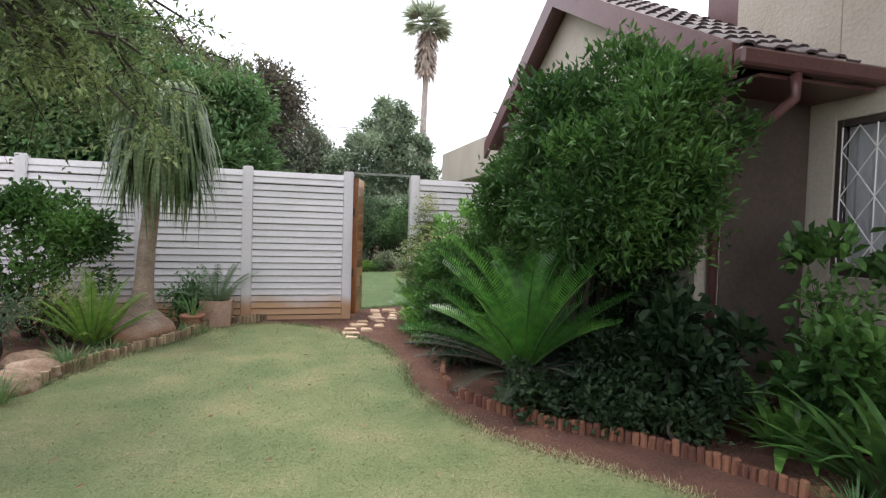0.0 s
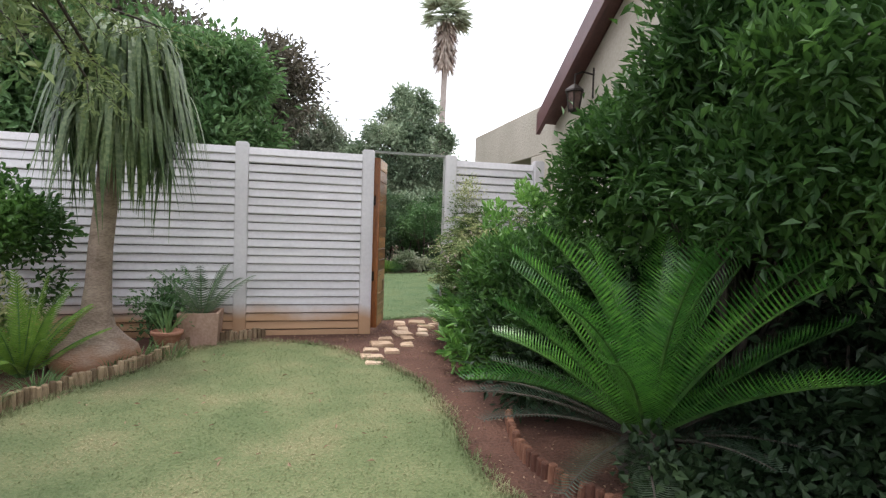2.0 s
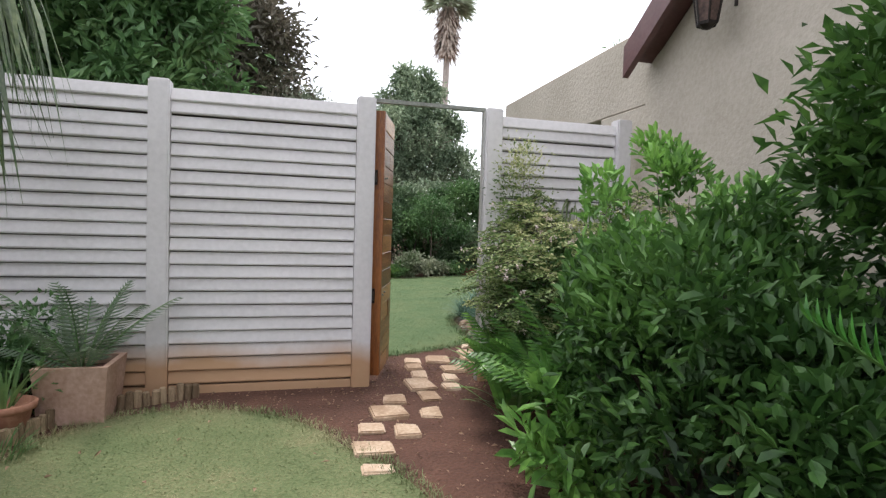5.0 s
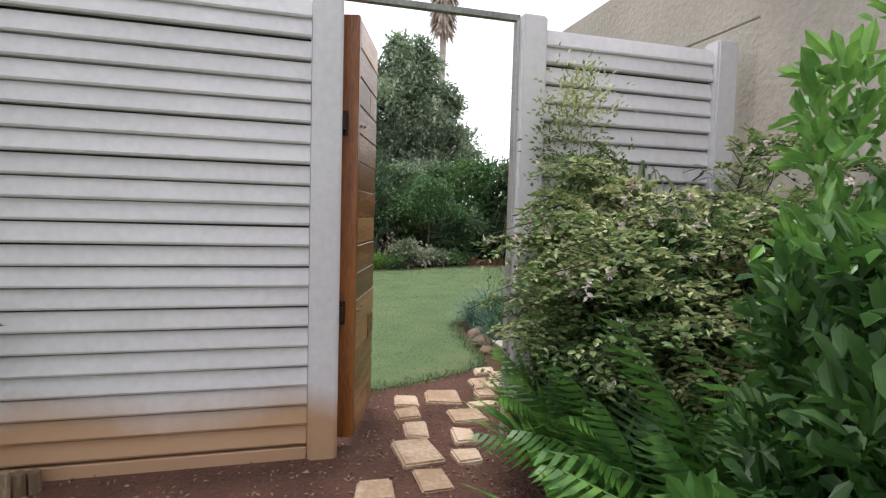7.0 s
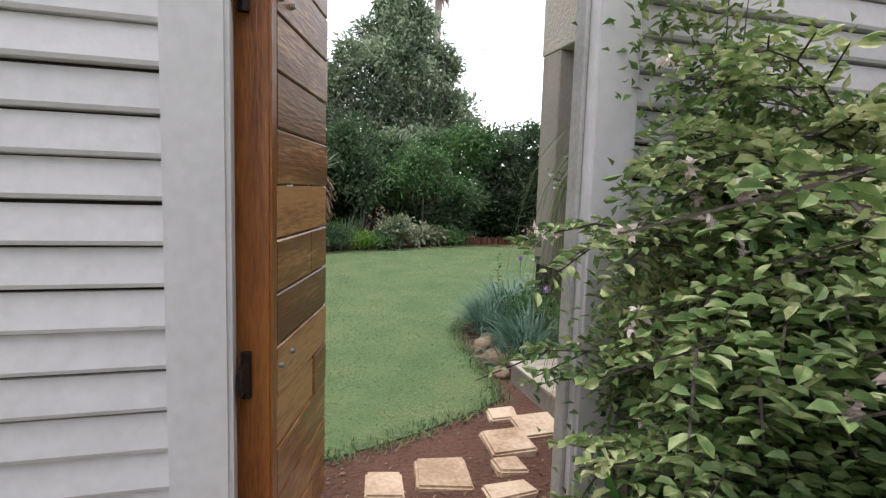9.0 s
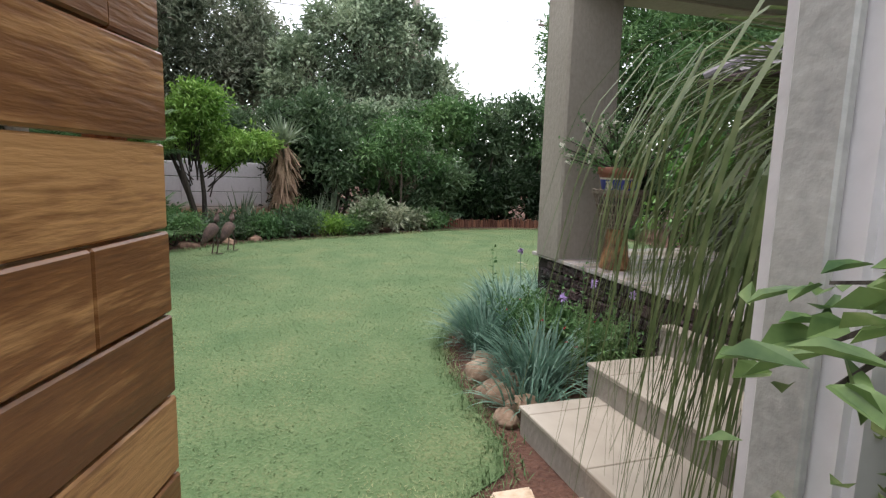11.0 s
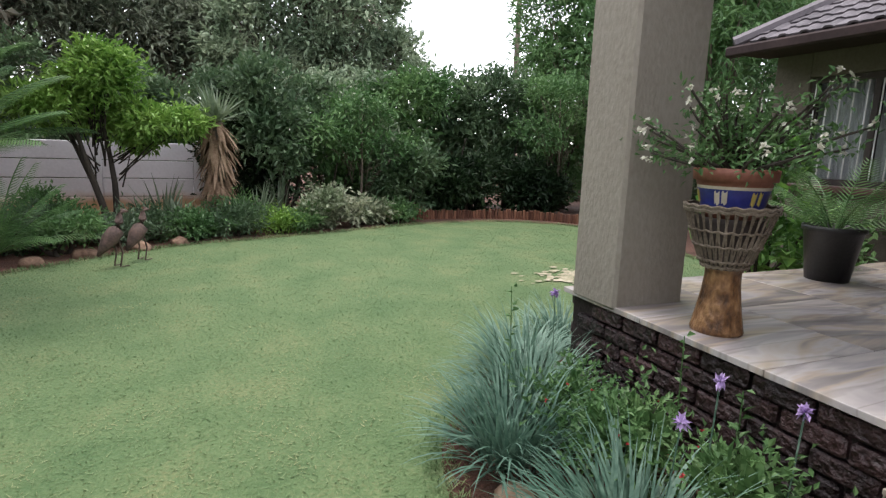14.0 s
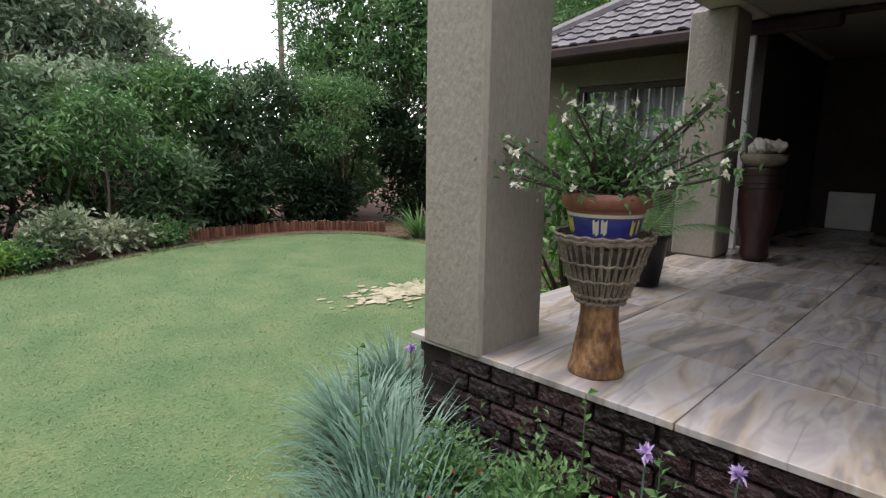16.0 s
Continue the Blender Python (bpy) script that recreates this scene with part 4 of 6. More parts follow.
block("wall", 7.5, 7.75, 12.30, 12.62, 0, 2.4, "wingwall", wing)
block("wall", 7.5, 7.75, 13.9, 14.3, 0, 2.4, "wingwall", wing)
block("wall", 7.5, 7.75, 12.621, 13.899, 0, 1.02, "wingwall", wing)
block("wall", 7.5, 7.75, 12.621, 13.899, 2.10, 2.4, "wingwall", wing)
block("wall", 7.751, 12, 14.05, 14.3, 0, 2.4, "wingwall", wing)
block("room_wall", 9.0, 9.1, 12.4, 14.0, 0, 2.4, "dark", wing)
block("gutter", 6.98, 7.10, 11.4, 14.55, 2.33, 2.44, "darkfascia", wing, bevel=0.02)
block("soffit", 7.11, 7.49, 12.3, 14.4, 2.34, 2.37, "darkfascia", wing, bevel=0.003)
s = Shape()
s.add([(7.05, 11.0, 2.44), (7.05, 14.5, 2.44), (10.1, 11.45, 4.35), (10.1, 11.0, 4.35), (13, 14.5, 2.44), (7.05, 11.0, 2.40), (7.05, 14.5, 2.40)], [(0, 1, 2, 3), (1, 4, 2), (5, 6, 1, 0)])
s.make("roof_deck", "darkfascia", wing)
s = Shape()
slope = math.atan2(1.91, 3.05)
prof = [(-0.5, 0.0), (-0.3, 0.03), (-0.1, 0.03), (0.05, 0.006), (0.5, 0.01)]
k = len(prof)
s.add([(-0.005, p[0] * 0.22, p[1] * 0.7 + 0.026) for p in prof] + [(0.20, p[0] * 0.22, p[1] * 0.7 + 0.004) for p in prof] + [(-0.005, p[0] * 0.22, p[1] * 0.7 + 0.004) for p in prof],
      [(i + 1, i, k + i, k + i + 1) for i in range(k - 1)] + [(i, i + 1, 2 * k + i + 1, 2 * k + i) for i in range(k - 1)])
wt = s.mesh("tile", "greytile")
for r in range(19):
    for c in range(16):
        d = r * 0.165
        y = 14.4 - 0.22 * c
        if y + 0.12 > 14.5 - d * math.cos(slope):
            continue
        ob = new("tile", wt)
        ob.parent = wing
        ob.location, ob.rotation_euler = (7.05 + d * math.cos(slope), y, 2.445 + d * math.sin(slope)), (0, -slope, 0)
s = Shape()
tube(s, [(7.06, 14.5, 2.48), (10.1, 11.47, 4.40)], 0.07, 8)
s.make("hip_cap", "greytile", wing)
w2 = empty("window_2", "timber window with white burglar bars and net curtain", "window", kind="structure", at=(7.56, 13.26, 1.02))
window_parts(w2, 0.638, 1.079, nd=9, lattice=False)
block("sill", 7.40, 7.498, 12.58, 13.94, 0.95, 1.015, "fascia", w2.parent, bevel=0.01, label="brown brick sill below the window", category="sill", kind="structure")

# ---- far precast wall ----
def far_wall(x0, x1, y, h, n):
    for k in range(n):
        a, b = x0 + (x1 - x0) * k / n, x0 + (x1 - x0) * (k + 1) / n
        root = empty("garden_wall", "pale grey precast concrete garden wall section", "garden wall", "sections of the far garden wall", at=((a + b) / 2, y, 0))
        p = new("post", box_mesh("post", 0.13, 0.13, h + 0.05, "fence", 0.01))
        p.parent, p.location = root, ((a - b) / 2, 0, -0.01)
        for r in range(4):
            q = new("panel", box_mesh("panel", b - a - 0.14, 0.05, h / 4 - 0.012, "fence", 0.008))
            q.parent, q.location = root, (0, rnd.uniform(-0.004, 0.004), r * h / 4)


far_wall(-4.5, 3.0, 20.4, 1.2, 5)
block("wall_west", -7.2, -7.0, -6, 21, 0, 2.1, "fence", None, 0.01, "plain pale boundary wall", "wall", "structure")
block("wall_rear", -7.0, 4.6, -6.2, -6.0, 0, 2.1, "fence", None, 0.01, "plain pale boundary wall", "wall", "structure")
M["rockred"] = material("red_brown_rock", (0.10, 0.055, 0.038), (0.30, 0.19, 0.13), 3, 22, 0.9, 0.8, depth=0.02)

# ---- plants and things of the first garden ----
def strap_clump(name, label, category, at, n, length, width, mat, lean=(0.05, 0.9), droop=(0.5, 1.4), rad=0.08, seg=5, group="", z=0.0):
    root = empty(name, label, category, group, at=(at[0], at[1], z))
    s = Shape()
    a = rng.uniform(0, math.tau, n)
    r = rad * np.sqrt(rng.uniform(0, 1, n))
    base = np.stack([r * np.cos(a), r * np.sin(a), np.full(n, -0.01)], 1)
    blades(s, base, a + rng.normal(0, 0.4, n), rng.uniform(*lean, n), length * rng.uniform(0.6, 1.1, n), width * rng.uniform(0.7, 1.2, n), rng.uniform(*droop, n), seg)
    s.make("leaves", mat, root, kind="stuff")
    return root


def fern(name, label, category, at, n, length, leaflet, width, mat, lean=(0.2, 1.1), droop=(0.5, 1.1), pairs=34, z=0.0, group="", stemmat="lf_mid", vee=0.5, sweep=0.9):
    root = empty(name, label, category, group, at=(at[0], at[1], z))
    s, st = Shape(), Shape()
    for k in range(n):
        u = (k + 0.5) / n
        frond(s, st, (0.03 * math.cos(k * 2.4), 0.03 * math.sin(k * 2.4), 0), k * 2.39996 + rnd.uniform(-0.2, 0.2), lean[0] + (lean[1] - lean[0]) * u, length * rnd.uniform(0.8, 1.08), rnd.uniform(*droop), leaflet, width, pairs, vee=vee, sweep=sweep)
    st.make("stems", stemmat, root)
    s.make("fronds", mat, root, kind="stuff")
    return root


def shrub(label, at, h, r, leaf, mat, n, category="shrub", name="shrub", per=14, bark="darkbark", sz=0.07, up=0.3, group="", ry=None, limbs=10, fine=False, clear=None):
    return tree(name, label, category, at, [(0, 0, h * 0.55, r, ry or r, h * 0.48, n, per, sz)], leaf, mat, bark, trunk=0.03, stems=4, limbs=limbs, up=up, group=group, fine=fine, core=0.6, clear=clear)


# ponytail palm
PX, PY = -1.62, 7.42
pony = empty("ponytail_palm", "ponytail palm with swollen base, grey trunk and drooping strap leaves", "palm", at=(PX, PY, 0))
s = Shape()
revolve(s, [(0.30, -0.05), (0.345, 0.04), (0.36, 0.10), (0.33, 0.19), (0.24, 0.27), (0.165, 0.36), (0.125, 0.50), (0.105, 0.75), (0.098, 1.1), (0.095, 1.5), (0.09, 1.9), (0.085, 2.3), (0.09, 2.62), (0.05, 2.72), (0, 2.74)], 30, wobble=0.035)
trunk_ob = s.make("trunk", "pony", pony, True)
for v in trunk_ob.data.vertices:
    v.co.x += 0.2 * (max(0.0, v.co.z) / 2.7) ** 1.5
s = Shape()
for cx, cy, cz, n in ((0.22, 0, 2.92, 240), (0.25, 0.02, 2.78, 240), (0.17, 0.05, 2.62, 210), (0.28, 0.06, 2.46, 180), (0.14, -0.06, 2.3, 170), (0.2, 0.0, 2.12, 110)):
    a = rng.uniform(0, math.tau, n)
    ra = rng.uniform(0.03, 0.17, n)
    base = np.stack([cx + ra * np.cos(a), cy + ra * np.sin(a), cz + rng.normal(0, 0.06, n)], 1)
    lean = rng.uniform(0.0, 1.1, n)
    blades(s, base, a + rng.normal(0, 0.35, n), lean, rng.uniform(0.55, 1.35, n), rng.uniform(0.032, 0.058, n), rng.uniform(2.8, 3.35, n) - lean, 18, "weep")
s.make("leaves", "lf_pony", pony, kind="stuff")

fern("fern", "bright green sword fern in the bed", "fern", (-2.05, 7.1), 24, 0.85, 0.085, 0.016, "lf_fern", (0.05, 0.9), (0.2, 0.8), 34)
shrub("dark green leafy shrub against the fence", (-2.9, 7.7), 1.75, 0.8, (0.08, 0.042), "lf_bush", 320, per=18, fine=True)
shrub("variegated yellow-green shrub in the bed", (-2.45, 7.35), 0.7, 0.36, (0.05, 0.03), "lf_abelia", 70)
shrub("small dark green shrub beside the palm", (-1.25, 8.35), 0.62, 0.3, (0.055, 0.03), "lf_mid", 60)
shrub("feathery grey-green shrub by the pond", (-2.75, 6.35), 0.75, 0.42, (0.09, 0.012), "lf_grey", 70)
shrub("leafy green shrub at the bed's end", (-3.35, 6.6), 1.7, 0.55, (0.08, 0.04), "lf_light", 80)
for x, y, l, n in ((-1.93, 6.05, 0.34, 150), (-2.12, 5.0, 0.34, 150), (-1.25, 7.55, 0.26, 120), (-1.42, 7.25, 0.24, 100), (-1.05, 7.7, 0.2, 80), (-1.75, 6.65, 0.24, 90)):
    strap_clump("grass_tuft", "low dark green mondo grass tuft", "grass tuft", (x, y), n, l, 0.008, "lf_mid", (0.1, 0.9), (0.5, 1.5), 0.13, 4, "grass tufts along the log edging")


def rock(at, sx, sy, sz, seed, mat="rock", label="rounded ochre garden rock", group="rocks", name="rock"):
    bm = bmesh.new()
    bmesh.ops.create_icosphere(bm, subdivisions=3, radius=1)
    for v in bm.verts:
        d = 1 + 0.28 * noise.noise(v.co * 1.2 + Vector((seed, 0, 0))) + 0.10 * noise.noise(v.co * 3.5 + Vector((seed, 3, 0)))
        v.co = Vector((v.co.x * sx * d, v.co.y * sy * d, v.co.z * sz * d))
    me = bpy.data.meshes.new("rock")
    bm.to_mesh(me)
    bm.free()
    me.polygons.foreach_set("use_smooth", [True] * len(me.polygons))
    me.materials.append(M[mat])
    ob = new(name, me)
    ob.location, ob.rotation_euler = (*at, sz * 0.35), (0, 0, seed)
    return tagged(ob, label, "rock", group)


for i, (x, y, a, b, c) in enumerate(((-2.12, 5.35, .2, .26, .13), (-2.1, 5.72, .16, .22, .14), (-2.3, 6.12, .24, .14, .13), (-2.72, 6.15, .24, .16, .12), (-2.4, 4.95, .26, .18, .12))):
    rock((x, y), a, b, c, i * 1.7, label="rounded ochre rock rimming the garden pond", group="rocks round the pond")
s = Shape()
s.add([(-2.6 + 0.5 * math.cos(k * math.tau / 24), 5.55 + 0.55 * math.sin(k * math.tau / 24), 0.035) for k in range(24)], [tuple(range(24))])
tagged(s.make("pond_water", "water"), "still blue-green water in a small pond", "water", kind="structure")
M["pondbed"] = material("teal_pond_floor", (0.02, 0.10, 0.11), (0.04, 0.18, 0.19), 4, 30, 0.6, 0.1)
s = Shape()
s.add([(-2.6 + 0.5 * math.cos(k * math.tau / 24), 5.55 + 0.55 * math.sin(k * math.tau / 24), 0.006) for k in range(24)], [tuple(range(24))])
tagged(s.make("pond_floor", "pondbed"), "teal painted floor of the pond", "pond", kind="structure")

# planter box and round pot
pb = empty("planter_box", "square terracotta planter with a hollow top", "planter", at=(-0.86, 8.34, 0))
s = Shape()
o, i_, hh = 0.21, 0.175, 0.36
ring_of = lambda r, z: [(-r, -r, z), (r, -r, z), (r, r, z), (-r, r, z)]
s.add(ring_of(o * 0.86, 0) + ring_of(o, hh) + ring_of(i_, hh) + ring_of(i_ * 0.95, hh - 0.06), [(3, 2, 1, 0)] + [(4 * k + j, 4 * k + (j + 1) % 4, 4 * k + 4 + (j + 1) % 4, 4 * k + 4 + j) for k in range(3) for j in range(4)])
s.make("body", "box", pb)
s = Shape()
s.add(ring_of(i_ * 0.955, hh - 0.058), [(0, 1, 2, 3)])
s.make("potting_soil", "soil", pb)
fern("potted_cycad", "small grey-green cycad in the planter box", "cycad", (-0.86, 8.34), 13, 0.68, 0.10, 0.016, "lf_grey", (0.15, 1.0), (0.3, 0.9), 22, z=0.30)
pr = empty("round_pot", "small round terracotta pot with a rolled rim", "pot", at=(-1.13, 7.98, 0))
s = Shape()
revolve(s, [(0, 0.0), (0.10, 0.0), (0.13, 0.16), (0.135, 0.17), (0.155, 0.175), (0.158, 0.21), (0.14, 0.215), (0.13, 0.18), (0, 0.178)], 28)
s.make("body", "terra", pr, True)
strap_clump("spiky_plant", "spiky dark green plant in the round pot", "pot plant", (-1.13, 7.98), 26, 0.42, 0.018, "lf_mid", (0.05, 0.9), (0.2, 0.9), 0.05, 4, z=0.18)

# big clipped bush, cycad and undergrowth in front of the gable
tree("clipped_bush", "large dense dark green bush on bare multiple stems", "bush", (2.75, 4.6),
     [(-0.05, -0.5, 2.05, 0.88, 1.0, 0.90, 560, 38, 0.085), (-0.2, 0.5, 1.62, 0.72, 0.75, 0.68, 300, 38, 0.08), (-0.03, -0.15, 1.9, 0.6, 0.85, 0.72, 200, 34, 0.1)],
     (0.085, 0.034), "lf_bush", "darkbark", trunk=0.04, stems=7, limbs=26, up=0.6)
CX, CY = 2.1, 4.5
cy = fern("cycad", "large glossy green cycad with stiff arching fronds", "cycad", (CX, CY), 26, 1.32, 0.15, 0.012, "lf_cycad", (0.06, 1.0), (0.3, 0.75), 54, z=0.2, vee=-0.55, sweep=0.55, stemmat="lf_bush")
# Old lower fronds; their colour also holds the shade inside the clump.
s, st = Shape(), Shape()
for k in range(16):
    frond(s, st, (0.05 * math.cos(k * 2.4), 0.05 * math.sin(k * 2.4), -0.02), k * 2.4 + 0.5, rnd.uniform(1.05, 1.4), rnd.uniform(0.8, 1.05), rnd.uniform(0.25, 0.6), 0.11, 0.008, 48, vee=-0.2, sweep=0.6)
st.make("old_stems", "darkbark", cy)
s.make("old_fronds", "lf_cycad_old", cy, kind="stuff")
s = Shape()
revolve(s, [(0.16, -0.24), (0.16, -0.1), (0.12, 0.0), (0.06, 0.06), (0, 0.07)], 16, wobble=0.06)
s.make("stem", "darkbark", cy, True)
shrub("light green leafy shrub beside the path", (2.12, 6.3), 1.4, 0.64, (0.07, 0.032), "lf_bush", 380, per=22, ry=1.0, up=0.6, fine=True, clear=lambda x, y: x > 1.46 + 0.6 * np.maximum(0, y - 6.3))
shrub("glossy bright green shrub with broad leaves", (2.35, 6.7), 1.8, 0.62, (0.075, 0.030), "lf_broad", 360, per=13, sz=0.03, up=0.9, fine=True, clear=lambda x, y: x > 1.68 + 0.5 * np.maximum(0, y - 6.45))
shrub("undergrowth below the bush, its leaf colour darkened for shade", (2.35, 5.5), 1.1, 0.6, (0.07, 0.03), "lf_shade", 160, per=18)
shrub("tall dark green shrub against the gable", (2.9, 5.85), 1.6, 0.5, (0.075, 0.034), "lf_bush", 300, per=22, ry=0.8, up=0.5)
shrub("dense dark green inner growth of the flowering shrub", (2.5, 7.9), 1.3, 0.6, (0.038, 0.019), "lf_mid", 300, per=26, ry=0.5, sz=0.055, up=0.35, fine=True, clear=lambda x, y: x > 1.9)


def spray_shrub(name, label, category, at, canes, reach, rise, aim, spread_angle, leaf=(0.036, 0.019)):
    """Long arching canes with flat side twigs, set with small leaves, and blossoms near the tips."""
    root = empty(name, label, category, at=(at[0], at[1], 0))
    wood, lf, fl = Shape(), Shape(), Shape()
    for k in range(canes):
        az = aim + rnd.uniform(-spread_angle, spread_angle)
        ln, top = reach * rnd.uniform(0.55, 1.0), rise * rnd.uniform(0.45, 1.0)
        side = Vector((-math.sin(az), math.cos(az), 0))
        sway = rnd.uniform(-0.12, 0.12)
        pts = [Vector((math.cos(az) * ln * u ** 1.3, math.sin(az) * ln * u ** 1.3, top * (1.62 * u - 0.62 * u ** 3.2))) + side * sway * u * u for u in [j / 13 for j in range(14)]]
        keep = [p for p in pts if p.x + at[0] > 1.64 + 0.06 * (p.y + at[1] - 7.3) + 0.8 * max(0.0, 0.75 - p.z) * (1.0 if p.length > 0.3 else 0.0)]
        if len(keep) < 6:
            continue
        tube(wood, keep, [0.006 * (1 - 0.75 * j / len(keep)) for j in range(len(keep))], 4)
        for j in range(4, len(keep)):
            d = (keep[j] - keep[j - 1]).normalized()
            for sg in (-1, 1):
                tw = (side * sg * rnd.uniform(0.6, 1.0) + d * 0.8 + Vector((0, 0, rnd.uniform(-0.15, 0.25)))).normalized()
                m, tl = 15, rnd.uniform(0.10, 0.22)
                u = np.linspace(0.05, 1.0, m)[:, None]
                lp = np.array(keep[j]) + np.array(tw) * u * tl + np.array([0, 0, -0.05]) * u * u + rng.normal(0, 0.006, (m, 3))
                ok = lp[:, 0] + at[0] > 1.62 + 0.9 * np.maximum(0, 0.8 - lp[:, 2])
                flip = np.where(np.arange(m) % 2, 1.0, -1.0)[:, None]
                acr = np.array(tw.cross(Vector((0, 0, 1))))
                leaves(lf, lp[ok], (np.array(tw) * 0.6 + acr * flip)[ok], leaf[0], leaf[1], spread=0.25, fine=True)
                tube(wood, [keep[j], keep[j] + tw * tl * 0.9 + Vector((0, 0, -0.04))], [0.003, 0.0015], 3)
                if rnd.random() < 0.10 and ok.all():
                    for q in range(3):
                        leaves(fl, np.repeat((lp[-1] + rng.normal(0, 0.012, 3))[None], 6, 0), unit(rng.normal(0, 1, (6, 3)) + np.array([0, 0, 0.3])), 0.02, 0.014, spread=0.2)
    wood.make("canes", "darkbark", root)
    lf.make("leaves", "lf_abelia", root, kind="stuff")
    fl.make("blossoms", "petal_p", root, kind="stuff")
    return root


spray_shrub("flowering_shrub", "variegated shrub with arching sprays and pinkish white blossoms", "shrub", (2.55, 7.95), 62, 0.95, 1.35, math.pi, 1.5)
spray_shrub("flowering_shrub", "tall variegated shrub with arching sprays before the fence", "shrub", (2.75, 8.2), 60, 0.8, 1.55, math.pi + 0.6, 1.8)
shrub("variegated flowering shrub by the gate post", (2.08, 8.35), 1.1, 0.22, (0.036, 0.018), "lf_abelia", 130, per=20, ry=0.24, up=0.3)
shrub("climbing shrub sprig beside the latch post", (2.22, 8.48), 1.95, 0.2, (0.036, 0.018), "lf_abelia", 100, per=20, ry=0.16, up=0.3)
for x, y, n, l, z in ((1.92, 7.32, 11, 0.45, 0.3), (1.95, 7.0, 11, 0.5, 0.3), (1.98, 7.55, 12, 0.5, 0.3), (2.12, 7.2, 13, 0.8, 0.25), (2.0, 7.8, 10, 0.5, 0.2), (2.2, 6.95, 10, 0.8, 0.2)):
    fern("sword_fern", "dark green sword fern with broad leaflets", "fern", (x, y), n, l, 0.13, 0.022, "lf_sword", (0.15, 1.0), (0.3, 0.8), 15, z=z, group="ferns by the gate", sweep=0.7)
strap_clump("lily", "clump of pointed bright green leaves beside the path", "lily", (1.86, 7.62), 34, 0.52, 0.055, "lf_broad", (0.1, 1.0), (0.3, 1.0), 0.12, 6, z=0.12)
strap_clump("lily", "clump of pointed bright green leaves beside the gate post", "lily", (1.95, 8.12), 40, 0.5, 0.05, "lf_broad", (0.1, 1.0), (0.3, 1.0), 0.1, 6, z=0.18)
fern("sword_fern", "dark green sword fern with broad leaflets", "fern", (1.9, 7.98), 9, 0.4, 0.11, 0.022, "lf_sword", (0.3, 1.1), (0.3, 0.8), 13, z=0.35, group="ferns by the gate", sweep=0.7)
shrub("low broad-leaved plant at the path's edge", (1.85, 6.7), 0.55, 0.3, (0.13, 0.05), "lf_broad", 60, per=9, up=0.7, sz=0.03, fine=True)

# Leaf colour holds the light: brighter for lit clumps, darker for the shaded one.
strap_clump("clivia", "clump of broad glossy dark green strap leaves", "clivia", (3.42, 2.95), 50, 0.70, 0.095, "lf_broad", (0.3, 1.25), (0.4, 1.2), 0.16, 7, "clivias in the shrub bed")
strap_clump("clivia", "clump of broad glossy dark green strap leaves", "clivia", (3.35, 2.15), 46, 0.8, 0.09, "lf_bush", (0.1, 1.0), (0.4, 1.4), 0.18, 7, "clivias in the shrub bed")
strap_clump("clivia", "clump of broad glossy dark green strap leaves", "clivia", (3.9, 2.75), 44, 0.9, 0.08, "lf_broad", (0.1, 1.0), (0.4, 1.2), 0.18, 7, "clivias in the shrub bed")
strap_clump("grass_tuft", "low green grass tuft in the shrub bed", "grass tuft", (2.85, 2.05), 60, 0.3, 0.01, "lf_mid", (0.1, 0.9), (0.5, 1.2), 0.05, 4)
shrub("hydrangea bush with large dark leaves", (3.95, 3.05), 1.55, 0.62, (0.13, 0.085), "lf_bush", 130, per=9, name="hydrangea", sz=0.06, up=0.5, fine=True)
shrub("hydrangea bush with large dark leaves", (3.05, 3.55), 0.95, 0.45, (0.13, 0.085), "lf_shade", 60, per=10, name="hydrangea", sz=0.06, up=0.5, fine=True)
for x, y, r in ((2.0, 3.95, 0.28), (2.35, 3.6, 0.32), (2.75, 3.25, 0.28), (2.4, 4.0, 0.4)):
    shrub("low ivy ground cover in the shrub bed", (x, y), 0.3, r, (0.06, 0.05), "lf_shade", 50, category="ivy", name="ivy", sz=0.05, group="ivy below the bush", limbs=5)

# Undergrowth coloured almost black to carry the shade beneath the bush.
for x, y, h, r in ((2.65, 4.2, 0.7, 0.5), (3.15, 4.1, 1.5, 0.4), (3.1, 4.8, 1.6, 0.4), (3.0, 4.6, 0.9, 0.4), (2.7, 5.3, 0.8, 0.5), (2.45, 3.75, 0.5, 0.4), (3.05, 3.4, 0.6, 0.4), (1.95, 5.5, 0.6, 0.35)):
    shrub("leafy undergrowth with the bush's deep shade put into its dark colour", (x, y), h, r, (0.08, 0.04), "lf_shade", 110, per=14, group="undergrowth below the bush", limbs=6)

# feathery branches overhead, from a tree beside the lawn
ov = empty("overhanging_tree", "tree with feathery leaves and long dark drooping branches", "tree", at=(-3.9, 3.6, 0))
s, lf = Shape(), Shape()
tube(s, [(0, 0, -0.05), (0.05, 0.0, 1.2), (0.3, 0.1, 2.4), (0.7, 0.2, 3.4)], [0.15, 0.12, 0.1, 0.08], 10)
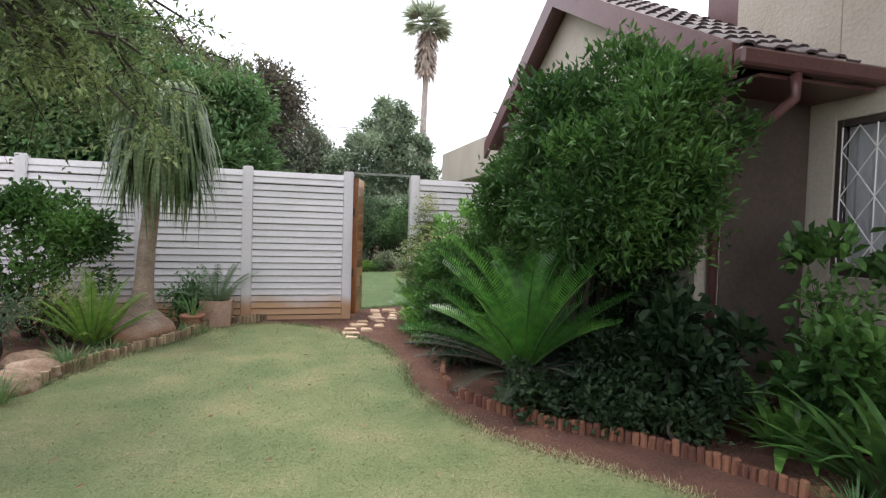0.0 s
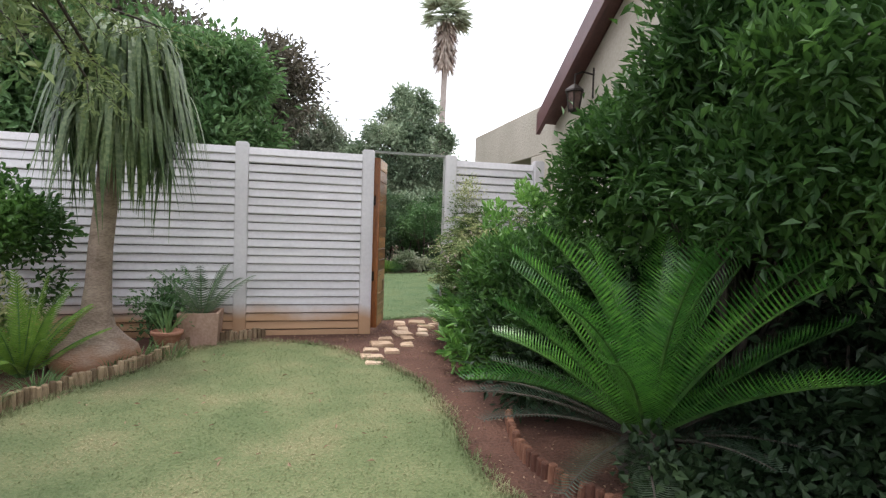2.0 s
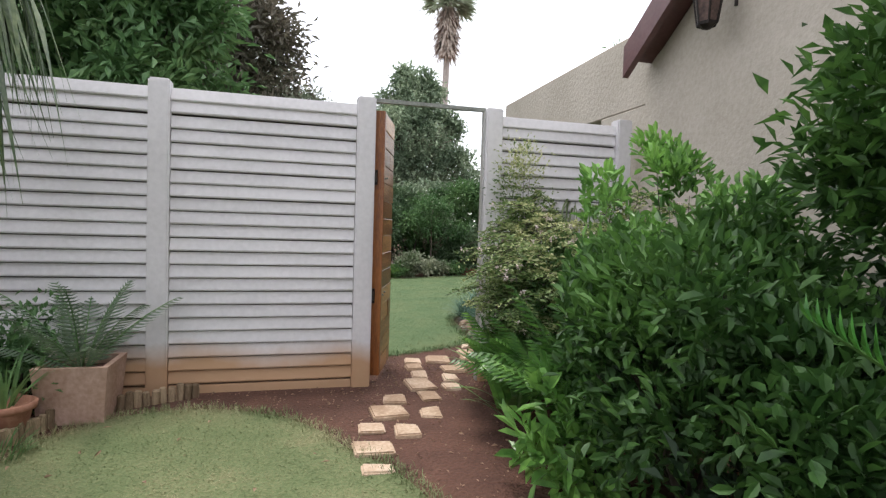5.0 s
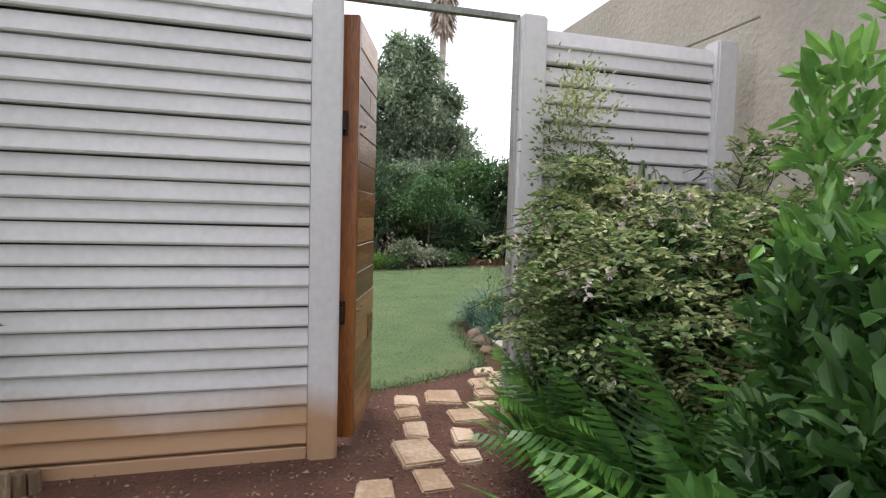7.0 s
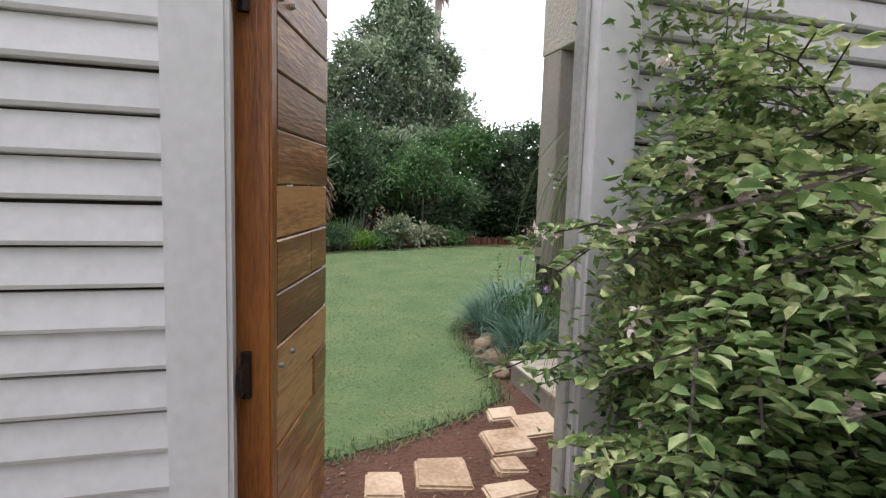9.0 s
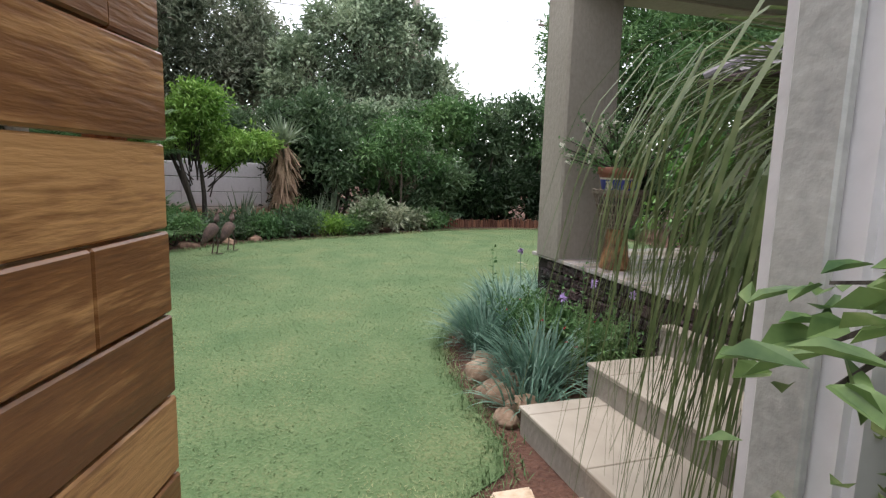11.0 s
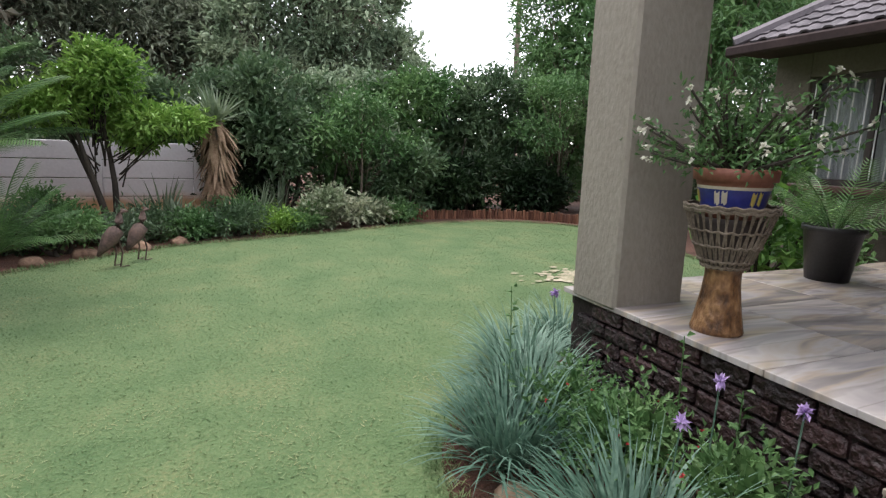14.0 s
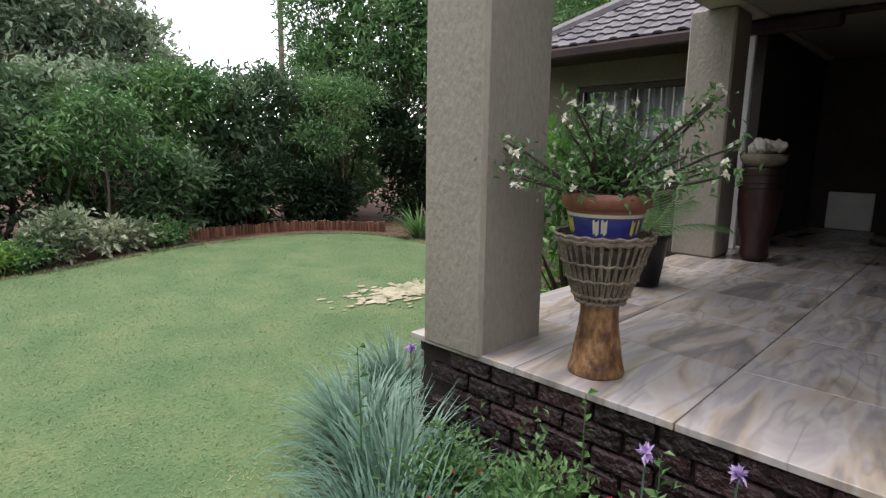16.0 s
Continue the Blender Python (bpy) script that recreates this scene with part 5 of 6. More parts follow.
for k in range(38):
    ang = rnd.uniform(-0.3, 1.15)
    ln = rnd.uniform(1.6, 3.7 if ang > 0.35 else 2.8)
    z0 = rnd.uniform(2.85, 3.8)
    st = Vector((0.4 + 0.2 * rnd.random(), 0.1, z0 - 0.4))
    pts = []
    for j in range(9):
        u = j / 8
        pts.append(st + Vector((math.cos(ang) * ln * u, math.sin(ang) * ln * u + 0.12 * math.sin(6 * u + k), 0.75 * math.sin(1.9 * u) - 0.95 * u * u * rnd.uniform(0.6, 1.15))))
    tube(s, pts, [0.034 * (1 - 0.9 * j / 8) + 0.004 for j in range(9)], 6)
    for j in range(2, 9):
        for q in range(5):
            p0 = pts[j]
            tw = Vector((rnd.gauss(0, 0.4), rnd.gauss(0, 0.4), rnd.gauss(-0.15, 0.3)))
            p1 = p0 + tw * 0.55
            tube(s, [p0, (p0 + p1) / 2 + Vector((0, 0, 0.02)), p1], [0.004, 0.003, 0.002], 3)
            m = 26
            u = rng.uniform(0.15, 1.1, m)[:, None]
            lp = np.array(p0) + (np.array(p1) - np.array(p0)) * u + rng.normal(0, 0.025, (m, 3))
            leaves(lf, lp, np.repeat(np.array(tw)[None], m, 0), 0.06, 0.022, spread=0.9)
s.make("trunk", "darkbark", ov, True)
lf.make("crown", "lf_wattle", ov, kind="stuff")

tree("shade_tree", "tall broad-leaved tree whose branches reach over the shrub bed", "tree", (3.9, 0.6), [(-0.3, 1.5, 4.8, 1.7, 1.7, 0.7, 420, 26, 0.17)], (0.17, 0.075), "lf_mid", trunk=0.12, limbs=20)
# trees beyond the fence
tree("garden_tree", "dense mid-green tree rising behind the fence", "tree", (-1.75, 11.6), [(0, 0, 2.9, 1.75, 1.0, 1.5, 420, 30, 0.17), (-1.6, 0.3, 2.9, 1.2, 1.0, 1.5, 240, 30, 0.17)], (0.17, 0.075), "lf_mid", trunk=0.13, limbs=14)
tree("garden_tree", "dense dark green tree rising behind the fence", "tree", (-5.0, 11.8), [(0, 0, 3.2, 2.0, 1.2, 2.0, 420, 30, 0.2), (1.2, 0.8, 4.6, 1.6, 1.0, 1.3, 240, 28, 0.2)], (0.19, 0.08), "lf_mid", trunk=0.15, limbs=14)
tree("dark_tree", "tall dark airy tree behind the fence", "tree", (-1.1, 15.6), [(0, 0, 4.4, 1.4, 1.0, 1.7, 260, 26, 0.2), (-2.6, 0.4, 5.0, 1.8, 1.0, 2.0, 300, 26, 0.22)], (0.18, 0.075), "lf_purple", trunk=0.14, limbs=20)
tree("dark_tree", "tall dark green tree behind the fence", "tree", (-7.0, 14.5), [(0, 0, 5.0, 2.6, 1.5, 2.8, 420, 28, 0.26)], (0.22, 0.09), "lf_dark", trunk=0.2, limbs=20)

# tall fan palm far away
fp_ = empty("fan_palm", "very tall slender fan palm with a skirt of dead leaves", "palm", at=(11.25, 45.2, 0))
s = Shape()
tube(s, [(0.1, 0, -0.1), (-0.15, 0, 5.5), (-0.1, 0, 9), (0, 0, 13), (0.05, 0, 18.3)], [0.5, 0.42, 0.28, 0.25, 0.25], 12)
s.make("trunk", "palmtrunk", fp_, True)
s = Shape()
n = 700
a = rng.uniform(0, math.tau, n)
zz = rng.uniform(14.6, 18.0, n)
base = np.stack([0.28 * np.cos(a), 0.28 * np.sin(a), zz], 1)
blades(s, base, a, rng.uniform(2.0, 2.6, n), rng.uniform(0.9, 1.6, n), rng.uniform(0.1, 0.2, n), rng.uniform(0.3, 0.7, n), 3)
zz = rng.uniform(6.0, 9.3, 500)
a = rng.uniform(0, math.tau, 500)
blades(s, np.stack([0.36 * np.cos(a), 0.36 * np.sin(a), zz], 1), a, rng.uniform(2.2, 2.8, 500), rng.uniform(0.7, 1.3, 500), rng.uniform(0.1, 0.2, 500), rng.uniform(0.2, 0.5, 500), 3)
s.make("dead_skirt", "palmskirt", fp_, kind="stuff")
s = Shape()
for k in range(46):
    el, az = rnd.uniform(-0.5, 1.35), k * 2.4
    d = Vector((math.cos(az) * math.cos(el), math.sin(az) * math.cos(el), math.sin(el)))
    tip = Vector((0, 0, 18.3)) + d * 1.0
    m = 20
    side = d.cross(Vector((0, 0, 1))).normalized()
    ang = np.linspace(-1.1, 1.1, m)
    way = np.array([tuple(d * math.cos(q) + side * math.sin(q) + Vector((0, 0, -0.15))) for q in ang])
    leaves(s, np.repeat(np.array(tip)[None], m, 0), way, 1.4, 0.12, spread=0.05)
    tube(s, [(0, 0, 18.2), tuple(tip)], 0.03, 3)
s.make("crown", "lf_palm", fp_, kind="stuff")

# ---- second garden ----
tree("round_tree", "small bright green tree with a rounded crown on forked stems", "tree", (0.45, 18.3),
       [(-0.35, 0, 1.75, 0.72, 0.6, 0.45, 150, 26, 0.1), (0.55, 0, 1.5, 0.55, 0.5, 0.35, 90, 26, 0.1), (0.0, 0, 2.05, 0.5, 0.5, 0.3, 60, 26, 0.1)], (0.11, 0.045), "lf_light", bark="darkbark", trunk=0.05, stems=3, limbs=10)
# aloe with a skirt of dry leaves
al = empty("tree_aloe", "single-stemmed aloe with a skirt of dry brown leaves", "aloe", at=(1.82, 18.5, 0))
s = Shape()
tube(s, [(0, 0, -0.05), (0.02, 0, 0.8), (0.0, 0, 1.55)], [0.13, 0.11, 0.1], 10)
s.make("trunk", "bark", al, True)
n = 420
a, zz = rng.uniform(0, math.tau, n), rng.uniform(0.55, 1.5, n)
s = Shape()
blades(s, np.stack([0.1 * np.cos(a), 0.1 * np.sin(a), zz], 1), a, rng.uniform(2.25, 2.9, n), rng.uniform(0.25, 0.45, n), rng.uniform(0.03, 0.055, n), rng.uniform(0.2, 0.6, n), 3)
s.make("dead_skirt", "deadleaf", al, kind="stuff")
n = 90
a = rng.uniform(0, math.tau, n)
s = Shape()
blades(s, np.stack([0.05 * np.cos(a), 0.05 * np.sin(a), np.full(n, 1.52)], 1), a, rng.uniform(0.1, 1.5, n), rng.uniform(0.45, 0.65, n), rng.uniform(0.04, 0.06, n), rng.uniform(0.1, 0.6, n), 4)
s.make("rosette", "lf_aloe", al, kind="stuff")

tree("broad_tree", "large dark grey-green broad-leaved tree behind the hedge", "tree", (4.6, 24.5),
       [(0, 0, 4.4, 1.7, 1.2, 2.0, 380, 26, 0.2), (-1.6, 0.4, 3.2, 1.4, 1.2, 1.5, 200, 26, 0.22), (0.2, 0, 6.2, 1.1, 0.9, 1.3, 110, 26, 0.15), (-1.0, 0.2, 5.4, 0.9, 0.8, 0.7, 80, 26, 0.14), (1.0, 0, 5.1, 0.9, 0.8, 0.7, 80, 26, 0.14), (1.4, 0, 2.9, 1.3, 1.0, 1.2, 180, 26, 0.2)], (0.2, 0.085), "lf_olive", trunk=0.2, limbs=30, core=0.35)
tree("conifer", "large dark conifer behind the garden wall", "conifer", (-1.0, 26.0),
       [(0, 0, 4.6, 2.6, 1.6, 3.0, 520, 28, 0.24), (2.6, 0.5, 3.6, 1.5, 1.2, 2.0, 240, 28, 0.24)], (0.26, 0.07), "lf_conifer", trunk=0.25, limbs=24)
tree("conifer", "large dark conifer behind the garden wall", "conifer", (-5.5, 24.0), [(0, 0, 4.4, 2.6, 1.6, 3.4, 520, 28, 0.24)], (0.26, 0.07), "lf_conifer", trunk=0.25, limbs=24)
tree("conifer", "large dark conifer behind the garden wall", "conifer", (-3.6, 21.5), [(0, 0, 3.4, 2.0, 1.2, 2.6, 420, 28, 0.22)], (0.26, 0.07), "lf_conifer", trunk=0.2, limbs=20)
tree("conifer", "large dark conifer behind the garden wall", "conifer", (-3.2, 24.5), [(0, 0, 5.6, 2.8, 1.6, 2.6, 520, 28, 0.24), (2.2, 0.5, 5.4, 1.4, 1.2, 1.4, 200, 28, 0.2)], (0.26, 0.07), "lf_conifer", trunk=0.25, limbs=24)
tree("dark_tree", "brown-leaved tree overhanging the garden bed", "tree", (-2.3, 18.2), [(0, 0, 3.7, 1.8, 1.3, 1.8, 480, 28, 0.2)], (0.18, 0.075), "lf_purple", trunk=0.12, limbs=16)
for i, (x, y, h, r, mat, lfz) in enumerate(((2.9, 19.6, 2.6, 0.95, "lf_dark", (.13, .06)), (4.1, 20.3, 2.5, 1.0, "lf_olive", (.13, .06)), (3.7, 19.5, 1.9, 0.75, "lf_mid", (.11, .045)), (5.3, 20.3, 2.8, 1.0, "lf_mid", (.13, .06)),
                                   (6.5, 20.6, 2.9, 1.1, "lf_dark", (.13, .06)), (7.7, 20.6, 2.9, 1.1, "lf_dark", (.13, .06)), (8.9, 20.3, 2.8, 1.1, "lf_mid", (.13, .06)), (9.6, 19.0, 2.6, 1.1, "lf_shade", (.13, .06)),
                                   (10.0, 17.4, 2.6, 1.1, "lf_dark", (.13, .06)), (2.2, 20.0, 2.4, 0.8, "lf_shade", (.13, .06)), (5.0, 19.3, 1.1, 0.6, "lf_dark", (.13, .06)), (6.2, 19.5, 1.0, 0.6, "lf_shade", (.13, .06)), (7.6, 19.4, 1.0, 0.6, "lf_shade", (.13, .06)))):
    tree("hedge_shrub", "tall dark leafy hedge shrub at the lawn's end", "hedge", (x, y), [(0, 0, h * 0.52, r, r * 0.75, h * 0.52, 170, 24, 0.14)], lfz, mat, "darkbark", trunk=0.05, stems=3, limbs=10, fine=True, group="hedge round the far lawn")
tree("feathery_tree", "pale green feathery tree behind the hedge", "tree", (10.6, 22.0), [(0, 0, 4.0, 1.9, 1.4, 2.2, 420, 28, 0.2), (1.8, -1.2, 4.4, 1.8, 1.4, 2.3, 380, 28, 0.2), (3.2, -3.6, 4.4, 2.0, 1.8, 2.4, 380, 28, 0.2)], (0.21, 0.06), "lf_mid", trunk=0.16, limbs=24, spread=0.9)
tree("feathery_tree", "light green young tree before the hedge", "tree", (8.1, 19.3), [(0, 0, 2.3, 0.8, 0.5, 0.35, 46, 20, 0.14), (0.3, 0, 1.75, 0.6, 0.4, 0.3, 30, 20, 0.14), (-0.5, 0, 1.6, 0.5, 0.4, 0.25, 24, 20, 0.12)], (0.12, 0.04), "lf_mid", core=0, trunk=0.03, limbs=14)
tree("feathery_tree", "light green shrub tree before the hedge", "tree", (4.0, 19.0), [(0.1, 0, 1.8, 0.5, 0.4, 0.3, 36, 20, 0.13), (-0.4, 0, 1.4, 0.5, 0.4, 0.28, 30, 20, 0.12), (0.5, 0, 1.2, 0.5, 0.4, 0.25, 26, 20, 0.12)], (0.12, 0.045), "lf_mid", core=0, trunk=0.03, limbs=12)

for x, h in ((-4.2, 2.9), (-3.2, 2.6), (-2.2, 2.8), (-1.2, 2.7), (-0.3, 2.5), (0.6, 2.7), (1.5, 2.6)):
    tree("hedge_shrub", "tall dark leafy shrub behind the garden wall", "hedge", (x, 21.4), [(0, 0, h * 0.55, 0.85, 0.6, h * 0.5, 170, 24, 0.14)], (.14, .06), "lf_dark", "darkbark", trunk=0.05, stems=3, limbs=8, group="shrubs behind the garden wall")

# bed plants along the far edge
for x, y, h, r, mat, lfz, lab in ((3.3, 18.3, 0.55, 0.42, "lf_varieg", (.11, .06), "white-edged leafy plant in the far bed"), (3.95, 18.55, 0.5, 0.42, "lf_varieg", (.11, .06), "white-edged leafy plant in the far bed"),
                                  (2.6, 17.85, 0.3, 0.3, "lf_fern", (.06, .02), "bright green low plant at the lawn's edge"), (4.6, 18.8, 0.32, 0.35, "lf_mid", (.08, .04), "low green plant in the far bed"),
                                  (2.1, 18.2, 0.5, 0.36, "lf_mid", (.09, .03), "green leafy plant in the far bed"), (0.6, 17.3, 0.4, 0.4, "lf_grey", (.09, .03), "grey-green low plant in the far bed"),
                                  (-0.3, 17.0, 0.5, 0.5, "lf_grey", (.09, .03), "grey-green low plant in the far bed"), (-1.0, 16.4, 0.75, 0.55, "lf_dark", (.09, .03), "dark feathery shrub in the far bed"),
                                  (-1.4, 17.6, 1.3, 0.7, "lf_mid", (.10, .03), "dark green shrub in the far bed"), (-2.2, 15.6, 1.0, 0.7, "lf_mid", (.10, .03), "dark green shrub in the far bed")):
    shrub(lab, (x, y), h, r, lfz, mat, 60, per=16, sz=0.07)
for x, y, l in ((1.3, 17.9, 0.55), (1.75, 17.75, 0.5), (2.35, 18.4, 0.75), (1.1, 18.5, 0.8), (2.7, 18.9, 0.85), (0.9, 18.0, 0.6)):
    strap_clump("agave", "grey-green spiky rosette in the far bed", "agave", (x, y), 40, l, 0.05, "lf_aloe", (0.05, 1.2), (0.0, 0.5), 0.05, 4, "spiky rosettes in the far bed")
for x, y, h, r, mat in ((0.2, 16.75, 0.45, 0.42, "lf_mid"), (0.95, 17.5, 0.42, 0.38, "lf_dark"), (1.55, 17.55, 0.36, 0.36, "lf_mid"), (2.05, 17.75, 0.4, 0.38, "lf_dark"), (2.9, 18.1, 0.42, 0.4, "lf_mid"), (-0.75, 16.0, 0.5, 0.42, "lf_dark"), (0.0, 17.6, 0.6, 0.45, "lf_mid")):
    shrub("low leafy ground cover behind the rock edging", (x, y), h, r, (0.07, 0.03), mat, 70, per=16, sz=0.06, group="ground cover in the far bed", limbs=5)
fern("fern_palm", "low dark feathery palm at the far bed's edge", "palm", (-0.25, 16.45), 22, 0.95, 0.13, 0.012, "lf_mid", (0.1, 1.2), (0.4, 0.9), 30, z=0.1)
fern("palm_shrub", "large arching green palm over the far bed", "palm", (-0.95, 17.2), 20, 1.7, 0.24, 0.022, "lf_mid", (0.1, 1.2), (0.5, 1.1), 40, z=0.9)
s = Shape()
tube(s, [(-0.95, 17.2, -0.03), (-0.95, 17.2, 0.5), (-0.94, 17.2, 0.92)], [0.16, 0.13, 0.11], 10)
s.make("stem", "darkbark", bpy.data.objects["palm_shrub"], True).matrix_parent_inverse = pose(-0.95, 17.2, 0.9).inverted()
strap_clump("strap_plant", "arching strap-leaved plant at the lawn's corner", "strap plant", (7.9, 16.9), 90, 0.7, 0.035, "lf_mid", (0.1, 1.0), (0.6, 1.5), 0.1, 5)
for i, (x, y) in enumerate(((-0.75, 15.5), (-0.35, 15.85), (0.1, 16.2), (0.5, 16.55), (0.95, 16.95), (1.35, 17.2), (-1.2, 15.1), (-1.7, 14.7))):
    rock((x, y), 0.15 + 0.05 * math.sin(i * 2), 0.10, 0.07, i * 2.1, "rockred", label="reddish rock edging the far bed", group="rocks along the far bed")


# garden bird ornaments: plain metal shapes
def bird(at, turn, sc):
    root = empty("bird_ornament", "rusty metal garden bird ornament on thin legs", "ornament", "pair of bird ornaments on the lawn", at=(*at, 0.01))
    root.rotation_euler = (0, 0, turn)
    s = Shape()
    tube(s, [(-0.19 * sc, 0, 0.13 * sc), (-0.13 * sc, 0, 0.20 * sc), (-0.06 * sc, 0, 0.28 * sc), (0.01 * sc, 0, 0.36 * sc), (0.045 * sc, 0, 0.44 * sc), (0.055 * sc, 0, 0.52 * sc), (0.085 * sc, 0, 0.555 * sc), (0.15 * sc, 0, 0.54 * sc)],
         [0.012 * sc, 0.045 * sc, 0.078 * sc, 0.075 * sc, 0.042 * sc, 0.024 * sc, 0.028 * sc, 0.005 * sc], 10)
    s.make("body", "rust", root, True)
    s = Shape()
    for k in (-1, 1):
        tube(s, [(0, 0.04 * k * sc, 0.28 * sc), (0.03 * sc, 0.05 * k * sc, 0.14 * sc), (0.0, 0.05 * k * sc, 0.0), (0.08 * sc, 0.06 * k * sc, 0.0)], 0.009 * sc, 6)
    s.make("legs", "rust", root)


bird((0.86, 15.98), 0.7, 0.98)
bird((1.04, 16.27), 0.9, 0.95)

# bed beside the patio
for i, (x, y, l, n) in enumerate(((2.92, 11.0, 0.46, 360), (2.88, 11.66, 0.45, 340), (3.15, 11.98, 0.48, 380), (3.35, 12.42, 0.45, 300), (3.85, 12.75, 0.4, 200), (2.72, 10.72, 0.3, 120))):
    strap_clump("society_garlic", "clump of blue-green narrow strap leaves", "strap plant", (x, y), n, l, 0.013, "lf_agap", (0.05, 1.0), (0.5, 1.5), 0.13, 6, "strap-leaved clumps along the patio")
for i, (x, y, h, r) in enumerate(((3.2, 11.35, 0.38, 0.25), (3.3, 10.95, 0.36, 0.23), (3.2, 11.7, 0.32, 0.2))):
    shrub("low leafy shrub with tiny red flowers beside the patio", (x, y), h, r, (0.036, 0.018), "lf_mid", 60, per=18, sz=0.045, group="low shrubs beside the patio", limbs=8)
s = Shape()
for x, y, z in [(rnd.uniform(3.0, 3.42), rnd.uniform(10.85, 11.75), rnd.uniform(0.2, 0.34)) for _ in range(18)]:
    leaves(s, np.repeat([[x, y, z]], 7, 0), np.repeat([[0, 0, 1.0]], 7, 0), 0.011, 0.008, spread=0.9)
tagged(s.make("red_blossoms", "petal_r"), "tiny red blossoms on the low shrubs", "blossom", kind="stuff")
for x, y, h in ((3.36, 11.28, 0.62), (3.4, 11.05, 0.5), (3.1, 12.1, 0.62)):
    root = empty("leafy_stem", "single upright leafy stem beside the patio wall", "stem", at=(x, y, 0))
    s = Shape()
    tube(s, [(0, 0, 0), (0.01, 0.01, h * 0.5), (-0.01, 0, h)], [0.004, 0.003, 0.002], 4)
    s.make("stalk", "lf_mid", root)
    s = Shape()
    zz = np.linspace(h * 0.25, h, 16)
    leaves(s, np.stack([0 * zz, 0 * zz, zz], 1), np.stack([np.cos(np.arange(16) * 1.57), np.sin(np.arange(16) * 1.57), 0.5 + 0 * zz], 1), 0.05, 0.024, spread=0.15)
    s.make("leaves", "lf_mid", root)
for x, y, h, lx in ((2.95, 10.95, 0.5, 0.05), (3.25, 11.05, 0.55, 0.02), (3.3, 12.0, 0.6, -0.02), (3.36, 10.85, 0.52, 0.03)):
    root = empty("violet_flower", "small violet flower head on a thin stalk", "flower", "violet flowers beside the patio", at=(x, y, 0))
    s = Shape()
    tube(s, [(0, 0, 0), (lx, 0, h * 0.6), (lx * 1.4, 0, h)], 0.003, 4)
    s.make("stalk", "lf_agap", root)
    s = Shape()
    leaves(s, np.repeat([[lx * 1.4, 0, h]], 26, 0), unit(rng.normal(0, 1, (26, 3))), 0.03, 0.016, spread=0.2)
    s.make("petals", "petal_v", root)
for i, (x, y, a, b, c) in enumerate(((2.64, 11.15, .09, .12, .08), (2.6, 10.85, .09, .11, .08), (2.72, 10.98, .1, .07, .08), (2.76, 11.4, .07, .09, .05), (2.55, 10.6, .08, .06, .05), (2.68, 10.68, .09, .08, .07))):
    rock((x, y), a, b, c, 9 + i * 1.3, label="pale brown rock edging the patio bed", group="rocks along the patio bed")

# tall arching grass by the steps
tg = empty("tall_grass", "tall clump of arching green grass beside the steps", "grass", at=(3.08, 9.18, 0))
s = Shape()
n = 780
a = rng.uniform(0, math.tau, n)
r = 0.2 * np.sqrt(rng.uniform(0, 1, n))
blades(s, np.stack([r * np.cos(a), r * np.sin(a), np.full(n, -0.01)], 1), a + rng.normal(0, 0.3, n), rng.uniform(0.02, 0.15, n), rng.uniform(1.8, 3.0, n), rng.uniform(0.010, 0.025, n), rng.uniform(2.75, 3.1, n), 18, "hang")
s.make("blades", "lf_reed", tg, kind="stuff")

# drum stand with a painted pot and a thorny flowering plant
DX, DY = 3.68, 11.43
drum = empty("drum_stand", "carved wooden drum with a laced reed basket top", "drum", at=(DX, DY, PZ))
drum.scale = (0.86, 0.86, 1.0)
s = Shape()
revolve(s, [(0, 0.0), (0.112, 0.0), (0.118, 0.012), (0.113, 0.03), (0.098, 0.10), (0.084, 0.18), (0.079, 0.235), (0.082, 0.27), (0.095, 0.275)], 30, wobble=0.012)
s.make("foot", "drumwood", drum, True)
s = Shape()
revolve(s, [(0.088, 0.265), (0.115, 0.30), (0.135, 0.36), (0.15, 0.45), (0.15, 0.47), (0.13, 0.47), (0.0, 0.46)], 30)
s.make("bowl", "dark", drum, True)
s = Shape()
for k in range(34):
    a0 = k * math.tau / 34
    for sg in (-1, 1):
        pts = []
        for j in range(7):
            u = j / 6
            aa = a0 + sg * 0.13 * u
            r = 0.098 + 0.10 * u ** 0.8
            pts.append((r * math.cos(aa), r * math.sin(aa), 0.275 + 0.235 * u))
        tube(s, pts, 0.0045, 4)
for z, r, t in ((0.275, 0.1, 0.008), (0.30, 0.118, 0.006), (0.36, 0.147, 0.005), (0.42, 0.17, 0.005), (0.50, 0.197, 0.009), (0.515, 0.20, 0.007)):
    tube(s, [(r * math.cos(k * math.tau / 40), r * math.sin(k * math.tau / 40), z + 0.004 * math.sin(k * 3.1)) for k in range(41)], t, 5)
s.make("lacing", "reed", drum)
pot = empty("painted_pot", "terracotta pot with blue, cream and yellow painted bands", "pot", at=(DX, DY, PZ + 0.462))
pot.scale = (0.88, 0.88, 1.0)
s = Shape()
revolve(s, [(0, 0.0), (0.115, 0.0), (0.13, 0.05)], 32)
s.make("base", "potred", pot, True)
s = Shape()
revolve(s, [(0.13, 0.05), (0.148, 0.12)], 32)
s.make("blue_band", "blue", pot, True)
s = Shape()
revolve(s, [(0.1485, 0.12), (0.152, 0.132)], 32)
s.make("cream_band", "cream", pot, True)
s = Shape()
revolve(s, [(0.152, 0.132), (0.158, 0.15), (0.172, 0.153), (0.175, 0.195), (0.165, 0.20), (0.155, 0.17), (0.0, 0.165)], 32)
s.make("rim", "potred", pot, True)
